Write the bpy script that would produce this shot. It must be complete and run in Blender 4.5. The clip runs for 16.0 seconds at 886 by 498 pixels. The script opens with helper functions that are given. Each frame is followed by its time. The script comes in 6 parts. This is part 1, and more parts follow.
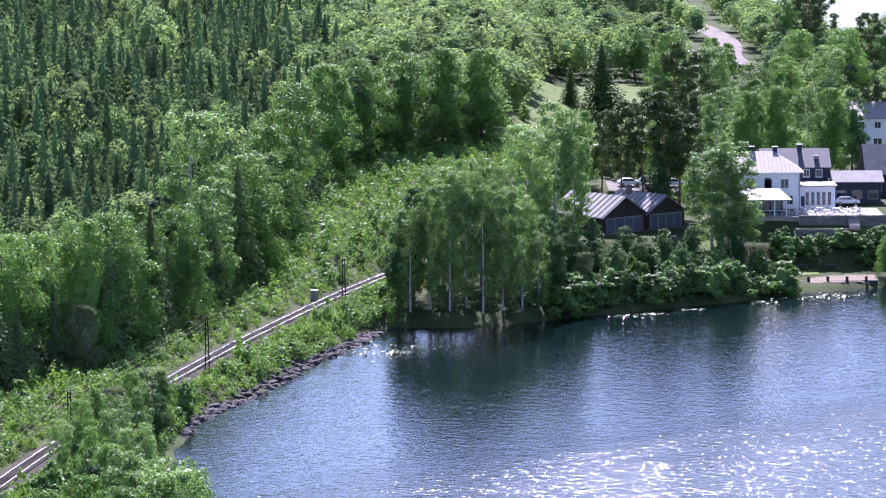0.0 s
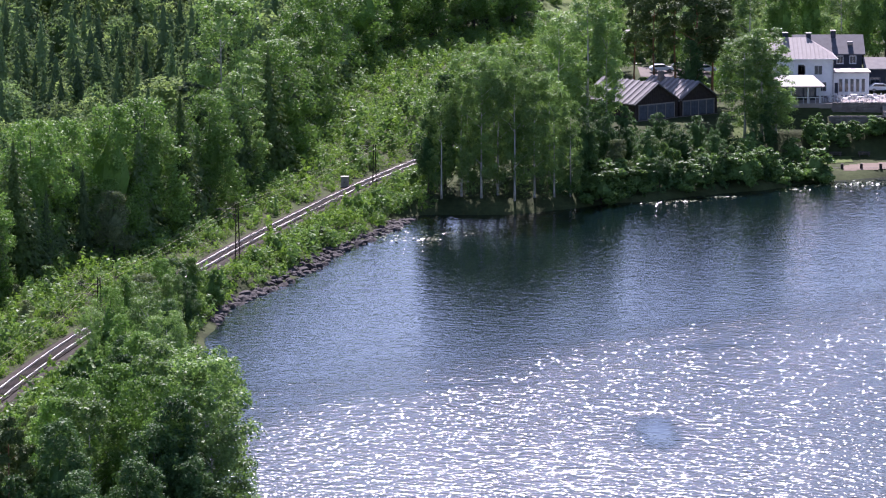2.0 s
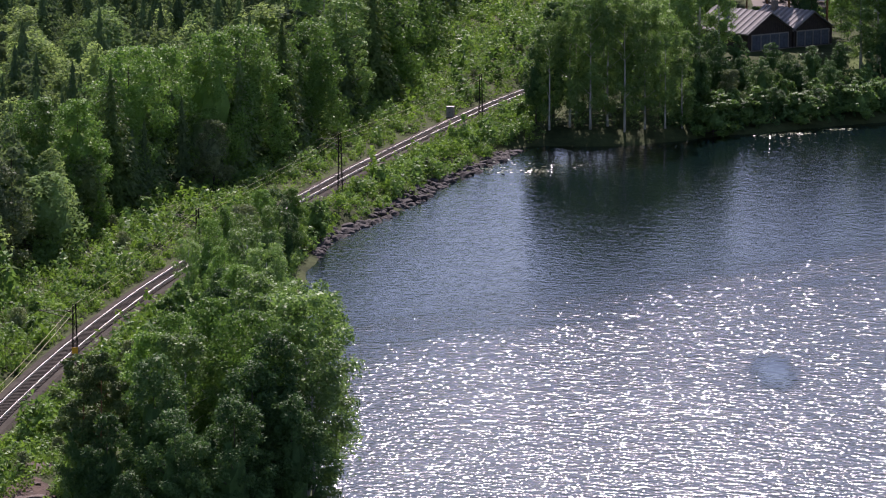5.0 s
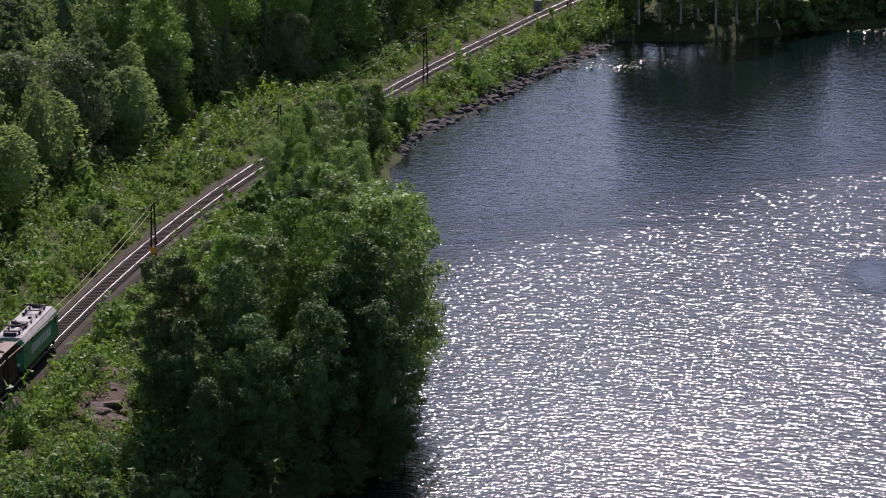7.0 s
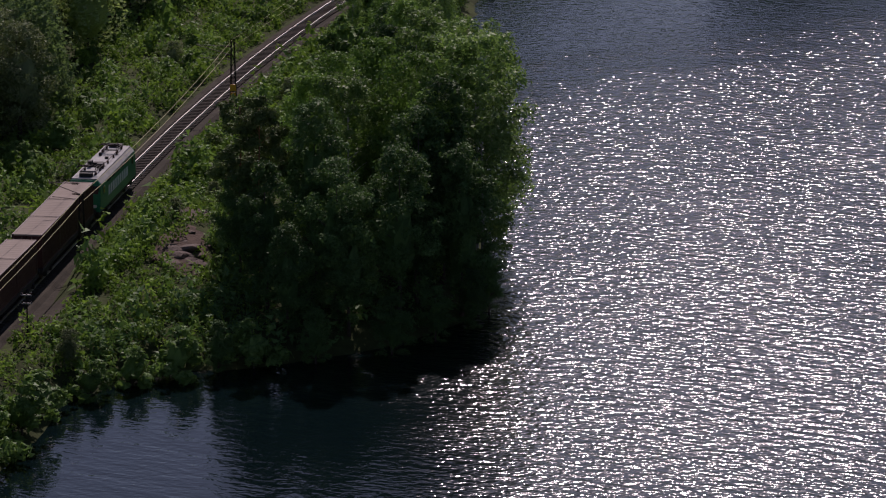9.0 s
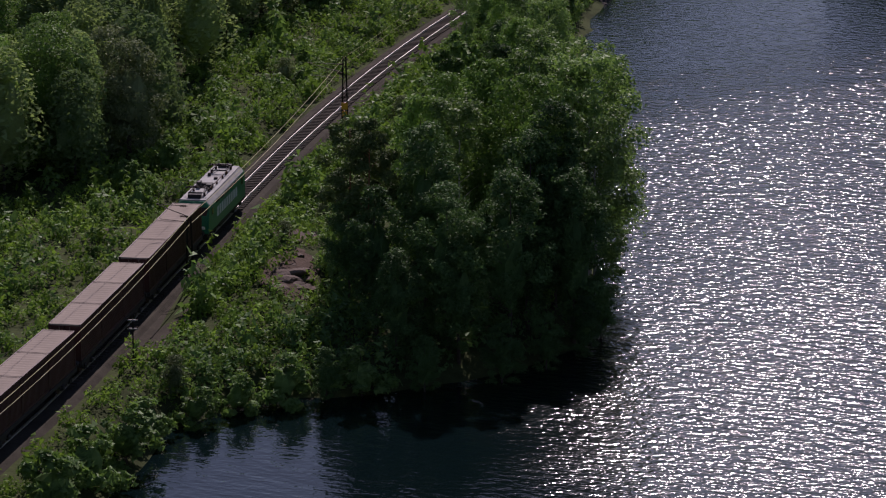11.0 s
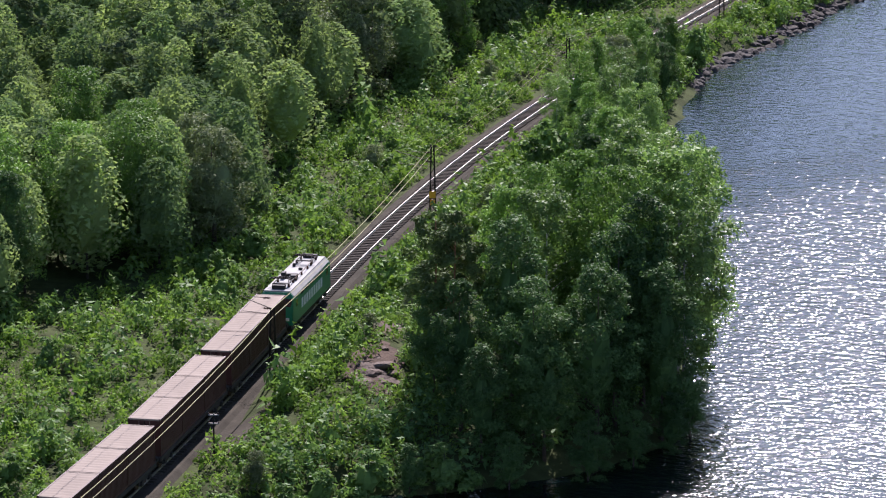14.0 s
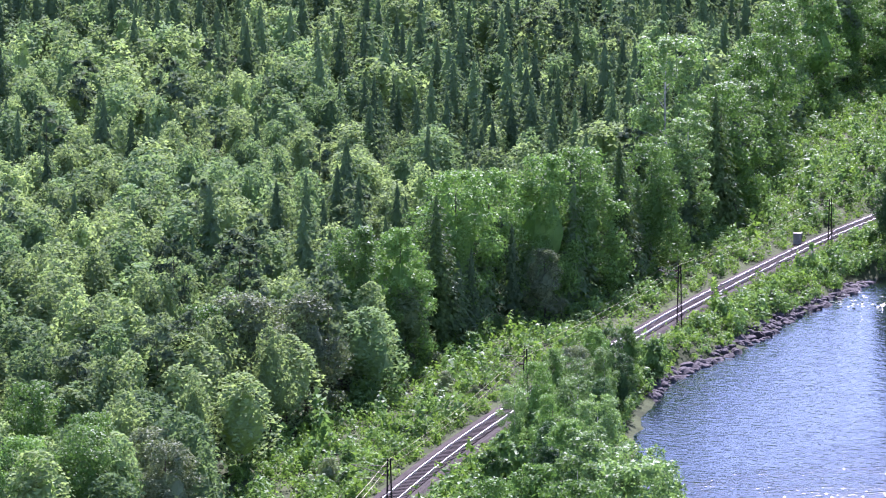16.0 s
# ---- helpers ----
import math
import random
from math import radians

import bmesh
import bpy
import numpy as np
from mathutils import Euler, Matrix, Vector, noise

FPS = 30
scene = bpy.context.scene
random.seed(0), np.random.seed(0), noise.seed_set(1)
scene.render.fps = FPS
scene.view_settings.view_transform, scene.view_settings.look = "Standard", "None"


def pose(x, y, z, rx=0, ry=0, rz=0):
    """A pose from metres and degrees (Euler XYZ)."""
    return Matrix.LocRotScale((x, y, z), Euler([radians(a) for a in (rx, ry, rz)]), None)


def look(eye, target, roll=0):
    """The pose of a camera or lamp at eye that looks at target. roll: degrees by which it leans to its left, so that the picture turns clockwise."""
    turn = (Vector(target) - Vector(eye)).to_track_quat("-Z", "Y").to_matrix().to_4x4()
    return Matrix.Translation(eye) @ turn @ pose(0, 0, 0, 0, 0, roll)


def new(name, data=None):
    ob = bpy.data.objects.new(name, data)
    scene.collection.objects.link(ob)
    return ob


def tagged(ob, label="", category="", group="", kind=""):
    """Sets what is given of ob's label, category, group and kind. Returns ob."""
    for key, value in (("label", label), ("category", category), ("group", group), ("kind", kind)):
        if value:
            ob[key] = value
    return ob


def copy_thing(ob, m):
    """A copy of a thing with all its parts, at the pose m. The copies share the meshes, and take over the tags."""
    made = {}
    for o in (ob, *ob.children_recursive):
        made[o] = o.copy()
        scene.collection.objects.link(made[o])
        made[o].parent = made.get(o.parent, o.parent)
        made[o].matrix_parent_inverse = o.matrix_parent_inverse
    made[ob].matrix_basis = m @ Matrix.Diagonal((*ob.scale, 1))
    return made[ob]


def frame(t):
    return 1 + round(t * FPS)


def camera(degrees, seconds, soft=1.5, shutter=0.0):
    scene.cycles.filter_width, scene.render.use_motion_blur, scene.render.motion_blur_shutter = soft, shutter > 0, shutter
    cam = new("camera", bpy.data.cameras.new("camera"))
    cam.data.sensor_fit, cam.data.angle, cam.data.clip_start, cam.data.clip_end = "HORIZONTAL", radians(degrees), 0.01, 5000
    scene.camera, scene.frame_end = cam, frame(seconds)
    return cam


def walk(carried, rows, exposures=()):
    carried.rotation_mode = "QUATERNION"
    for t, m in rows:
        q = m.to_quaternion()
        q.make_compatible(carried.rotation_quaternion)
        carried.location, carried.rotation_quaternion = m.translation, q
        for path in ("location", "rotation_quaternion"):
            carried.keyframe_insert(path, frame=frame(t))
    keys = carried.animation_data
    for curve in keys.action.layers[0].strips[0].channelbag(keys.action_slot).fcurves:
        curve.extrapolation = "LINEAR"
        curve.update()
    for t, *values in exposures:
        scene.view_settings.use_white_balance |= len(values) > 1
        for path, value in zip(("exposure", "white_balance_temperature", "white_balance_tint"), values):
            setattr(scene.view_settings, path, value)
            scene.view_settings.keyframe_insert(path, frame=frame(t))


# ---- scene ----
cam = camera(13.286, 16.0, soft=1.15)
walk(cam, [
    (0, pose(0.00, -0.00, 82.12, 82.908, 0.276, -0.033)),
    (0.5, pose(-0.29, 0.64, 82.06, 82.896, 0.223, 0.797)),
    (1, pose(-0.39, 1.38, 82.02, 82.869, 0.222, 0.447)),
    (1.5, pose(-0.46, 2.21, 82.02, 82.195, 0.200, 0.409)),
    (2, pose(-0.50, 3.16, 82.04, 81.168, 0.190, 0.405)),
    (2.5, pose(-0.46, 4.21, 82.05, 80.587, 0.188, 0.439)),
    (3, pose(-0.49, 5.41, 81.99, 80.169, 0.152, 0.457)),
    (3.5, pose(-0.47, 7.02, 81.86, 79.923, 0.142, 0.518)),
    (3.7, pose(-0.49, 7.81, 81.75, 79.944, 0.140, 0.559)),
    (5.8, pose(-1.82, 22.08, 78.65, 80.244, 0.155, 2.766)),
    (6, pose(-1.90, 23.01, 78.60, 80.104, 0.151, 2.832)),
    (6.5, pose(-2.05, 25.01, 78.65, 79.218, 0.117, 3.036)),
    (7, pose(-2.16, 26.91, 78.72, 78.532, 0.105, 3.257)),
    (7.5, pose(-2.28, 28.81, 78.74, 77.762, 0.085, 3.532)),
    (8, pose(-2.48, 30.82, 78.73, 76.953, 0.126, 3.829)),
    (8.5, pose(-2.77, 32.94, 78.57, 76.305, 0.133, 4.151)),
    (9, pose(-3.04, 35.00, 78.50, 75.884, 0.069, 4.520)),
    (9.2, pose(-3.15, 35.73, 78.50, 75.786, 0.091, 4.675)),
    (11.5, pose(-2.91, 40.83, 79.84, 75.930, 0.166, 6.811)),
    (12, pose(-2.83, 42.35, 80.08, 75.977, 0.198, 7.286)),
    (12.5, pose(-2.70, 43.33, 80.03, 75.983, 0.183, 7.643)),
    (13, pose(-2.60, 43.72, 79.89, 76.097, 0.175, 7.696)),
    (13.5, pose(-2.64, 43.89, 79.81, 76.520, 0.148, 7.708)),
    (14, pose(-2.74, 44.23, 79.92, 76.995, 0.138, 7.819)),
    (14.5, pose(-2.81, 44.83, 79.97, 77.609, 0.088, 7.953)),
    (15, pose(-2.90, 45.72, 79.95, 78.692, 0.141, 8.050)),
    (15.5, pose(-2.94, 46.75, 79.93, 80.131, 0.177, 8.083)),
    (16, pose(-3.13, 47.61, 79.95, 81.596, 0.234, 7.146)),
], exposures=[(0, 1.93, 5500, 38), (2, 1.47, 5840, 36), (3.7, 1.05, 6220, 34), (6, 0.95, 6320, 34),
              (7.5, 0.3, 6420, 35), (9.2, -0.35, 6470, 36), (11.5, 0.03, 6320, 36), (12.5, 0.75, 6320, 24), (13.5, 1.1, 6200, 25), (14.5, 1.45, 5900, 32), (16, 2.18, 5420, 46)])

# ---- daylight ----
SUN_AZ, SUN_EL = -1.0, 40.0          # degrees from +y towards +x, and above the horizon
world = bpy.data.worlds.new("sky")
scene.world = world
world.use_nodes = True
wn = world.node_tree.nodes
sky = wn.new("ShaderNodeTexSky")
sky.sky_type = 'NISHITA'
sky.sun_disc = False
sky.dust_density = 0.3
sky.ozone_density = 1.3
sky.sun_elevation = radians(SUN_EL)
sky.sun_rotation = radians(SUN_AZ)
wn["Background"].inputs[1].default_value = 0.064
world.node_tree.links.new(sky.outputs[0], wn["Background"].inputs[0])
sun_data = bpy.data.lights.new("sun", 'SUN')
sun_data.energy, sun_data.angle, sun_data.color = 4.6, radians(0.5), (1.0, 0.95, 0.86)
sun = new("sun", sun_data)
_a, _e = radians(SUN_AZ), radians(SUN_EL)
sun.matrix_world = look((0, 0, 300), (-math.sin(_a) * math.cos(_e) * 100, -math.cos(_a) * math.cos(_e) * 100,
                                      300 - math.sin(_e) * 100))

# ---- materials ----


def tree_attribute(n):
    k = n.new("ShaderNodeAttribute")
    k.attribute_name = "tree"
    return k.outputs["Fac"]


def material(name, base, rough=0.8, metal=0.0, vary=0.25, scale=1.0, bump=0.0, bscale=None, islands=0.0,
             objects=0.0, trees=0.0, hue=None, spec=0.22, translucent=0.0, coords='object'):
    """A surface with two scales of colour variation, fine relief, and variation from piece to piece."""
    m = bpy.data.materials.new(name)
    m.use_nodes = True
    n, l = m.node_tree.nodes, m.node_tree.links
    b = n["Principled BSDF"]
    b.inputs["Roughness"].default_value = rough
    b.inputs["Metallic"].default_value = metal
    b.inputs["Specular IOR Level"].default_value = spec
    geo = n.new("ShaderNodeNewGeometry")
    co = n.new("ShaderNodeTexCoord").outputs["Object"] if coords == 'object' else geo.outputs["Position"]
    big, small = n.new("ShaderNodeTexNoise"), n.new("ShaderNodeTexNoise")
    big.inputs["Scale"].default_value, small.inputs["Scale"].default_value = scale, scale * 9
    big.inputs["Detail"].default_value, small.inputs["Detail"].default_value = 4, 3
    l.new(co, big.inputs["Vector"])
    l.new(co, small.inputs["Vector"])
    add = n.new("ShaderNodeMath")
    add.operation = 'MULTIPLY_ADD'
    l.new(small.outputs["Fac"], add.inputs[0])
    add.inputs[1].default_value = 0.5
    l.new(big.outputs["Fac"], add.inputs[2])          # around 0.75
    last = add.outputs[0]
    for gain, out in ((islands, geo.outputs["Random Per Island"]),
                      (objects, n.new("ShaderNodeObjectInfo").outputs["Random"]),
                      (trees, tree_attribute(n))):
        if gain:
            k = n.new("ShaderNodeMath")
            k.operation = 'MULTIPLY_ADD'
            l.new(out, k.inputs[0])
            k.inputs[1].default_value = gain
            l.new(last, k.inputs[2])
            last = k.outputs[0]
    ramp = n.new("ShaderNodeValToRGB")
    each = islands + objects + trees
    mid = 0.75 + each * 0.5
    half = 0.3 + 0.4 * each
    sub = n.new("ShaderNodeMapRange")
    sub.inputs["From Min"].default_value, sub.inputs["From Max"].default_value = mid - half, mid + half
    l.new(last, sub.inputs["Value"])
    l.new(sub.outputs[0], ramp.inputs[0])
    c0 = [max(0, c * (1 - vary)) for c in base]
    c1 = [min(0.95, c * (1 + vary)) for c in (hue or base)]
    ramp.color_ramp.elements[0].color = (*c0, 1)
    ramp.color_ramp.elements[1].color = (*c1, 1)
    l.new(ramp.outputs[0], b.inputs["Base Color"])
    if bump:
        bn = n.new("ShaderNodeTexNoise")
        bn.inputs["Scale"].default_value = bscale or scale * 12
        bn.inputs["Detail"].default_value = 4
        l.new(co, bn.inputs["Vector"])
        bu = n.new("ShaderNodeBump")
        bu.inputs["Strength"].default_value = 0.6
        bu.inputs["Distance"].default_value = bump
        l.new(bn.outputs["Fac"], bu.inputs["Height"])
        l.new(bu.outputs[0], b.inputs["Normal"])
    if translucent:
        tr = n.new("ShaderNodeBsdfTranslucent")
        mixc = n.new("ShaderNodeMix")
        mixc.data_type, mixc.blend_type = 'RGBA', 'MULTIPLY'
        mixc.inputs["Factor"].default_value = 1.0
        l.new(ramp.outputs[0], mixc.inputs["A"])
        mixc.inputs["B"].default_value = (1.25, 1.3, 0.85, 1)
        l.new(mixc.outputs["Result"], tr.inputs["Color"])
        mix = n.new("ShaderNodeMixShader")
        mix.inputs[0].default_value = translucent
        l.new(b.outputs[0], mix.inputs[1])
        l.new(tr.outputs[0], mix.inputs[2])
        l.new(mix.outputs[0], n["Material Output"].inputs[0])
    return m


def leaf(name, base, hue, rough=0.42, translucent=0.2, objects=0.8, spec=0.08, trees=0.0, islands=0.5, scale=0.35):
    return material(name, [base[0] * 1.32, base[1] * 1.34, base[2] * 1.1], rough + 0.12, vary=0.45, scale=scale, islands=islands, objects=objects, trees=trees, hue=[hue[0] * 1.42, hue[1] * 1.42, hue[2] * 1.1], spec=spec,
                    translucent=translucent, coords='world')


M = {
    "leaf_birch": leaf("birch_leaf", (0.084, 0.154, 0.054), (0.120, 0.190, 0.074), translucent=0.28),
    "leaf_broad": leaf("broad_leaf", (0.058, 0.124, 0.034), (0.096, 0.170, 0.048), 0.42, 0.26),
    "leaf_grey": leaf("willow_leaf", (0.084, 0.116, 0.066), (0.122, 0.150, 0.092), 0.5, spec=0.06),
    "leaf_dark": leaf("alder_leaf", (0.026, 0.062, 0.028), (0.052, 0.100, 0.040), 0.5, 0.2),
    "needle": leaf("spruce_needle", (0.042, 0.074, 0.026), (0.080, 0.122, 0.042), 0.5, 0.15),
    "needle_pine": leaf("pine_needle", (0.040, 0.066, 0.026), (0.060, 0.088, 0.036), 0.55, 0.12),
    # deep wood: leaf colours lifted paler and bluer, with some distance haze mixed in
    "wood_birch": leaf("wood_birch_leaf_hazed", (0.105, 0.158, 0.078), (0.150, 0.200, 0.102), 0.7, 0.38, 0.0, 0.03, 0.9, 0.3, 0.6),
    "wood_broad": leaf("wood_broad_leaf_hazed", (0.072, 0.126, 0.066), (0.112, 0.166, 0.086), 0.7, 0.36, 0.0, 0.03, 0.9, 0.3, 0.6),
    "wood_spruce": leaf("wood_spruce_needle_hazed", (0.056, 0.090, 0.054), (0.092, 0.134, 0.072), 0.75, 0.28, 0.0, 0.03, 0.9, 0.3, 0.6),
    "wood_pine": leaf("wood_pine_needle_hazed", (0.058, 0.088, 0.058), (0.086, 0.118, 0.076), 0.75, 0.3, 0.0, 0.03, 0.9, 0.3, 0.6),
    "herb": leaf("meadow_herbs", (0.054, 0.118, 0.024), (0.118, 0.190, 0.044), 0.5, 0.28, 0.0, 0.05, 0.9, 0.3),
    "bush": leaf("bush_leaf", (0.048, 0.104, 0.032), (0.088, 0.150, 0.054), 0.42, 0.3),
    "bark": material("bark", (0.075, 0.060, 0.048), 0.9, vary=0.4, scale=2, bump=0.03),
    "bark_birch": material("birch_bark", (0.42, 0.40, 0.37), 0.8, vary=0.5, scale=3, bump=0.01),
    "bark_pine": material("pine_bark", (0.20, 0.10, 0.055), 0.9, vary=0.4, scale=2, bump=0.03),
    "ballast": material("ballast", (0.052, 0.046, 0.036), 0.95, vary=0.4, scale=0.5, spec=0.05, bump=0.08, bscale=9, coords='world'),
    "gravel_road": material("gravel_road", (0.125, 0.105, 0.088), 0.95, vary=0.25, scale=0.3, bump=0.03, coords='world'),
    "sleeper": material("sleeper_wood", (0.066, 0.057, 0.048), 0.9, vary=0.35, scale=2, bump=0.01, objects=0.3, spec=0.06),
    "steel": material("worn_steel", (0.30, 0.28, 0.26), 0.42, 0.9, vary=0.3, scale=3),
    "rust": material("rusty_steel", (0.085, 0.055, 0.042), 0.75, 0.3, vary=0.3, scale=3),
    "mast": material("mast_steel", (0.030, 0.024, 0.021), 0.7, 0.4, vary=0.3, scale=2),
    "wire": material("copper_wire", (0.44, 0.41, 0.22), 0.5, 0.0, vary=0.1, scale=1),
    "yellow": material("yellow_sign_paint", (0.75, 0.36, 0.03), 0.5, vary=0.15, scale=3),
    "rock": material("shore_rock", (0.042, 0.037, 0.034), 0.9, vary=0.45, scale=0.8, bump=0.08, objects=0.4, islands=0.4),
    "rock_pale": material("weathered_granite", (0.125, 0.100, 0.086), 0.95, vary=0.5, scale=0.8, bump=0.2, bscale=3, spec=0.08, coords='world'),
    "earth": material("bare_brown_earth", (0.085, 0.060, 0.047), 0.95, vary=0.4, scale=0.5, bump=0.15, bscale=2.5, spec=0.1, coords='world'),
    "wood_dark": material("dark_stained_boards", (0.045, 0.034, 0.030), 0.8, vary=0.4, scale=2, bump=0.01),
    "roof_grey": material("grey_roof_sheet", (0.17, 0.158, 0.148), 0.8, spec=0.2, vary=0.25, scale=0.8),
    "roof_pale": material("pale_roof_sheet", (0.27, 0.25, 0.235), 0.75, spec=0.2, vary=0.25, scale=0.8),
    "gate_boards": material("blue_grey_boards", (0.085, 0.095, 0.115), 0.75, vary=0.3, scale=2.0, bump=0.01),
    "roof_dark": material("dark_roof_felt", (0.085, 0.088, 0.095), 0.6, vary=0.25, scale=0.8),
    "roof_light": material("pale_metal_roof", (0.26, 0.225, 0.20), 0.6, 0.0, vary=0.15, scale=0.8),
    "white": material("white_boards", (0.74, 0.74, 0.72), 0.6, vary=0.08, scale=1.5),
    "blue_black": material("blue_black_boards", (0.030, 0.036, 0.052), 0.6, vary=0.25, scale=1.5),
    "glass": material("window_glass", (0.03, 0.035, 0.04), 0.06, vary=0.2, scale=1, spec=0.8),
    "paving": material("pale_paving", (0.27, 0.235, 0.21), 0.85, vary=0.2, scale=0.6, bump=0.01, coords='world'),
    "sand": material("sand", (0.15, 0.112, 0.080), 0.95, vary=0.15, scale=0.4, bump=0.02, coords='world'),
    "stone_wall": material("stone_wall", (0.16, 0.145, 0.13), 0.9, vary=0.4, scale=1.2, bump=0.06, objects=0.4),
    "lawn": material("lawn", (0.085, 0.118, 0.030), 0.9, vary=0.3, scale=0.25, bump=0.06, bscale=6, spec=0.05, coords='world'),
    "loco_green": material("green_paint", (0.014, 0.20, 0.10), 0.35, vary=0.15, scale=0.7),
    "loco_roof": material("grey_roof_paint", (0.27, 0.27, 0.26), 0.75, vary=0.22, scale=0.9),
    "loco_dark": material("dark_underframe", (0.030, 0.028, 0.027), 0.7, vary=0.3, scale=1.5),
    "container": material("faded_red_container", (0.062, 0.027, 0.023), 0.55, vary=0.25, scale=0.5, objects=0.3),
    "container_roof": material("dusty_container_roof", (0.265, 0.222, 0.186), 0.9, spec=0.08, vary=0.18, scale=0.6, objects=0.3),
    "mark": material("white_marking", (0.68, 0.70, 0.70), 0.6, vary=0.1, scale=1),
    "grey_paint": material("grey_paint", (0.24, 0.22, 0.20), 0.6, vary=0.2, scale=1.5),
    "insulator": material("brown_porcelain", (0.07, 0.035, 0.025), 0.25, vary=0.1, scale=3),
    "cloth": material("white_canvas", (0.55, 0.54, 0.52), 0.8, vary=0.06, scale=2),
    "lily": material("lily_pad", (0.10, 0.14, 0.05), 0.25, vary=0.3, scale=1, islands=0.5),
}


def ground_material():
    m = material("meadow_ground", (0.034, 0.046, 0.016), 0.95, vary=0.45, scale=0.12, bump=0.15, bscale=3, spec=0.05,
                 hue=(0.052, 0.066, 0.024), coords='world')
    return m


def water_material():
    m = bpy.data.materials.new("lake_water")
    m.use_nodes = True
    n, l = m.node_tree.nodes, m.node_tree.links
    b = n["Principled BSDF"]
    b.inputs["Base Color"].default_value = (0.0025, 0.0075, 0.0085, 1)
    b.inputs["IOR"].default_value = 1.333
    pos = n.new("ShaderNodeNewGeometry").outputs["Position"]
    sep = n.new("ShaderNodeSeparateXYZ")
    l.new(pos, sep.inputs[0])

    def math_node(op, a, bb=None, cc=None):
        k = n.new("ShaderNodeMath")
        k.operation = op
        for i, v in enumerate((a, bb, cc)):
            if v is None:
                continue
            if isinstance(v, (int, float)):
                k.inputs[i].default_value = v
            else:
                l.new(v, k.inputs[i])
        return k.outputs[0]

    def noise_node(scale, detail=3, stretch=(1, 1, 1), turn=0.0, rough=0.5):
        """Noise drawn out along a direction, turn degrees from the x axis."""
        mp = n.new("ShaderNodeMapping")
        mp.vector_type = 'TEXTURE'
        mp.inputs["Scale"].default_value = [1 / v for v in stretch]
        mp.inputs["Rotation"].default_value = (0, 0, radians(turn))
        l.new(pos, mp.inputs["Vector"])
        t = n.new("ShaderNodeTexNoise")
        t.inputs["Scale"].default_value = scale
        t.inputs["Detail"].default_value = detail
        t.inputs["Roughness"].default_value = rough
        l.new(mp.outputs[0], t.inputs["Vector"])
        return t.outputs["Fac"]
    # wind: the open lake is ruffled up to a slanting line, the head of the bay lies in the lee of the wood
    patch = noise_node(0.045, 3, (0.5, 1, 1), 30)
    streak = noise_node(0.16, 3, (0.3, 1, 1), 10)
    lee = math_node('ADD', sep.outputs["Y"], math_node('MULTIPLY', math_node('SUBTRACT', patch, 0.5), 70))
    lee = math_node('ADD', lee, math_node('MULTIPLY', math_node('SUBTRACT', streak, 0.5), 34))
    lee = math_node('ADD', lee, math_node('MULTIPLY', sep.outputs["X"], -0.95))

    def ranged(value, a, b, lo, hi, smooth=True):
        k = n.new("ShaderNodeMapRange")
        k.interpolation_type = 'SMOOTHSTEP' if smooth else 'LINEAR'
        for name, v in (("From Min", a), ("From Max", b), ("To Min", lo), ("To Max", hi)):
            k.inputs[name].default_value = v
        l.new(value, k.inputs["Value"])
        return k.outputs[0]
    wind = math_node('ADD', ranged(lee, 420, 460, 0.43, 0.0), ranged(lee, 430, 560, 0.48, 0.30, False))
    wind = math_node('MAXIMUM', wind, ranged(sep.outputs["Y"], 800, 1000, 0.0, 0.72, False))
    wind = math_node('MULTIPLY', wind, ranged(sep.outputs["Y"], 310, 430, 1.02, 0.825, False))
    # one slick of calm water
    dx = math_node('DIVIDE', math_node('SUBTRACT', sep.outputs["X"], 19.5), 1.9)
    dy = math_node('DIVIDE', math_node('SUBTRACT', sep.outputs["Y"], 403), 7.5)
    d = math_node('ADD', math_node('MULTIPLY', dx, dx), math_node('MULTIPLY', dy, dy))
    d = math_node('ADD', d, math_node('MULTIPLY', noise_node(0.6, 3), 0.9))
    sl = n.new("ShaderNodeMapRange")
    sl.inputs["From Min"].default_value, sl.inputs["From Max"].default_value = 0.6, 2.4
    sl.inputs["To Min"].default_value, sl.inputs["To Max"].default_value = 0.2, 1.0
    l.new(d, sl.inputs["Value"])
    wind = math_node('MULTIPLY', wind, sl.outputs[0])
    # still water in the nook behind the point
    nook = math_node('MAXIMUM', math_node('MULTIPLY', math_node('ADD', sep.outputs["X"], 31), 0.075),
                     math_node('MULTIPLY', math_node('SUBTRACT', sep.outputs["Y"], 312), 0.2))
    nk = n.new("ShaderNodeMapRange")
    nk.interpolation_type = 'SMOOTHSTEP'
    nk.inputs["To Min"].default_value = 0.2
    l.new(math_node('ADD', nook, math_node('MULTIPLY', math_node('SUBTRACT', patch, 0.5), 1.5)), nk.inputs["Value"])
    wind = math_node('MULTIPLY', wind, nk.outputs[0])
    rr = n.new("ShaderNodeMapRange")
    rr.inputs["From Min"].default_value, rr.inputs["From Max"].default_value = 0.2, 1.0
    rr.inputs["To Min"].default_value, rr.inputs["To Max"].default_value = 0.03, 0.18
    l.new(wind, rr.inputs["Value"])
    l.new(rr.outputs[0], b.inputs["Roughness"])
    swell = noise_node(0.55, 1, (0.33, 1, 1), -30, 0.5)
    waves = noise_node(1.35, 1, (0.5, 1, 1), -22, 0.5)
    cross = noise_node(1.8, 1, (0.7, 1, 1), 15, 0.5)
    ripples = noise_node(3.0, 1, (0.75, 1, 1), -10, 0.5)
    h = math_node('ADD', math_node('MULTIPLY', waves, 0.20), math_node('MULTIPLY', ripples, 0.088))
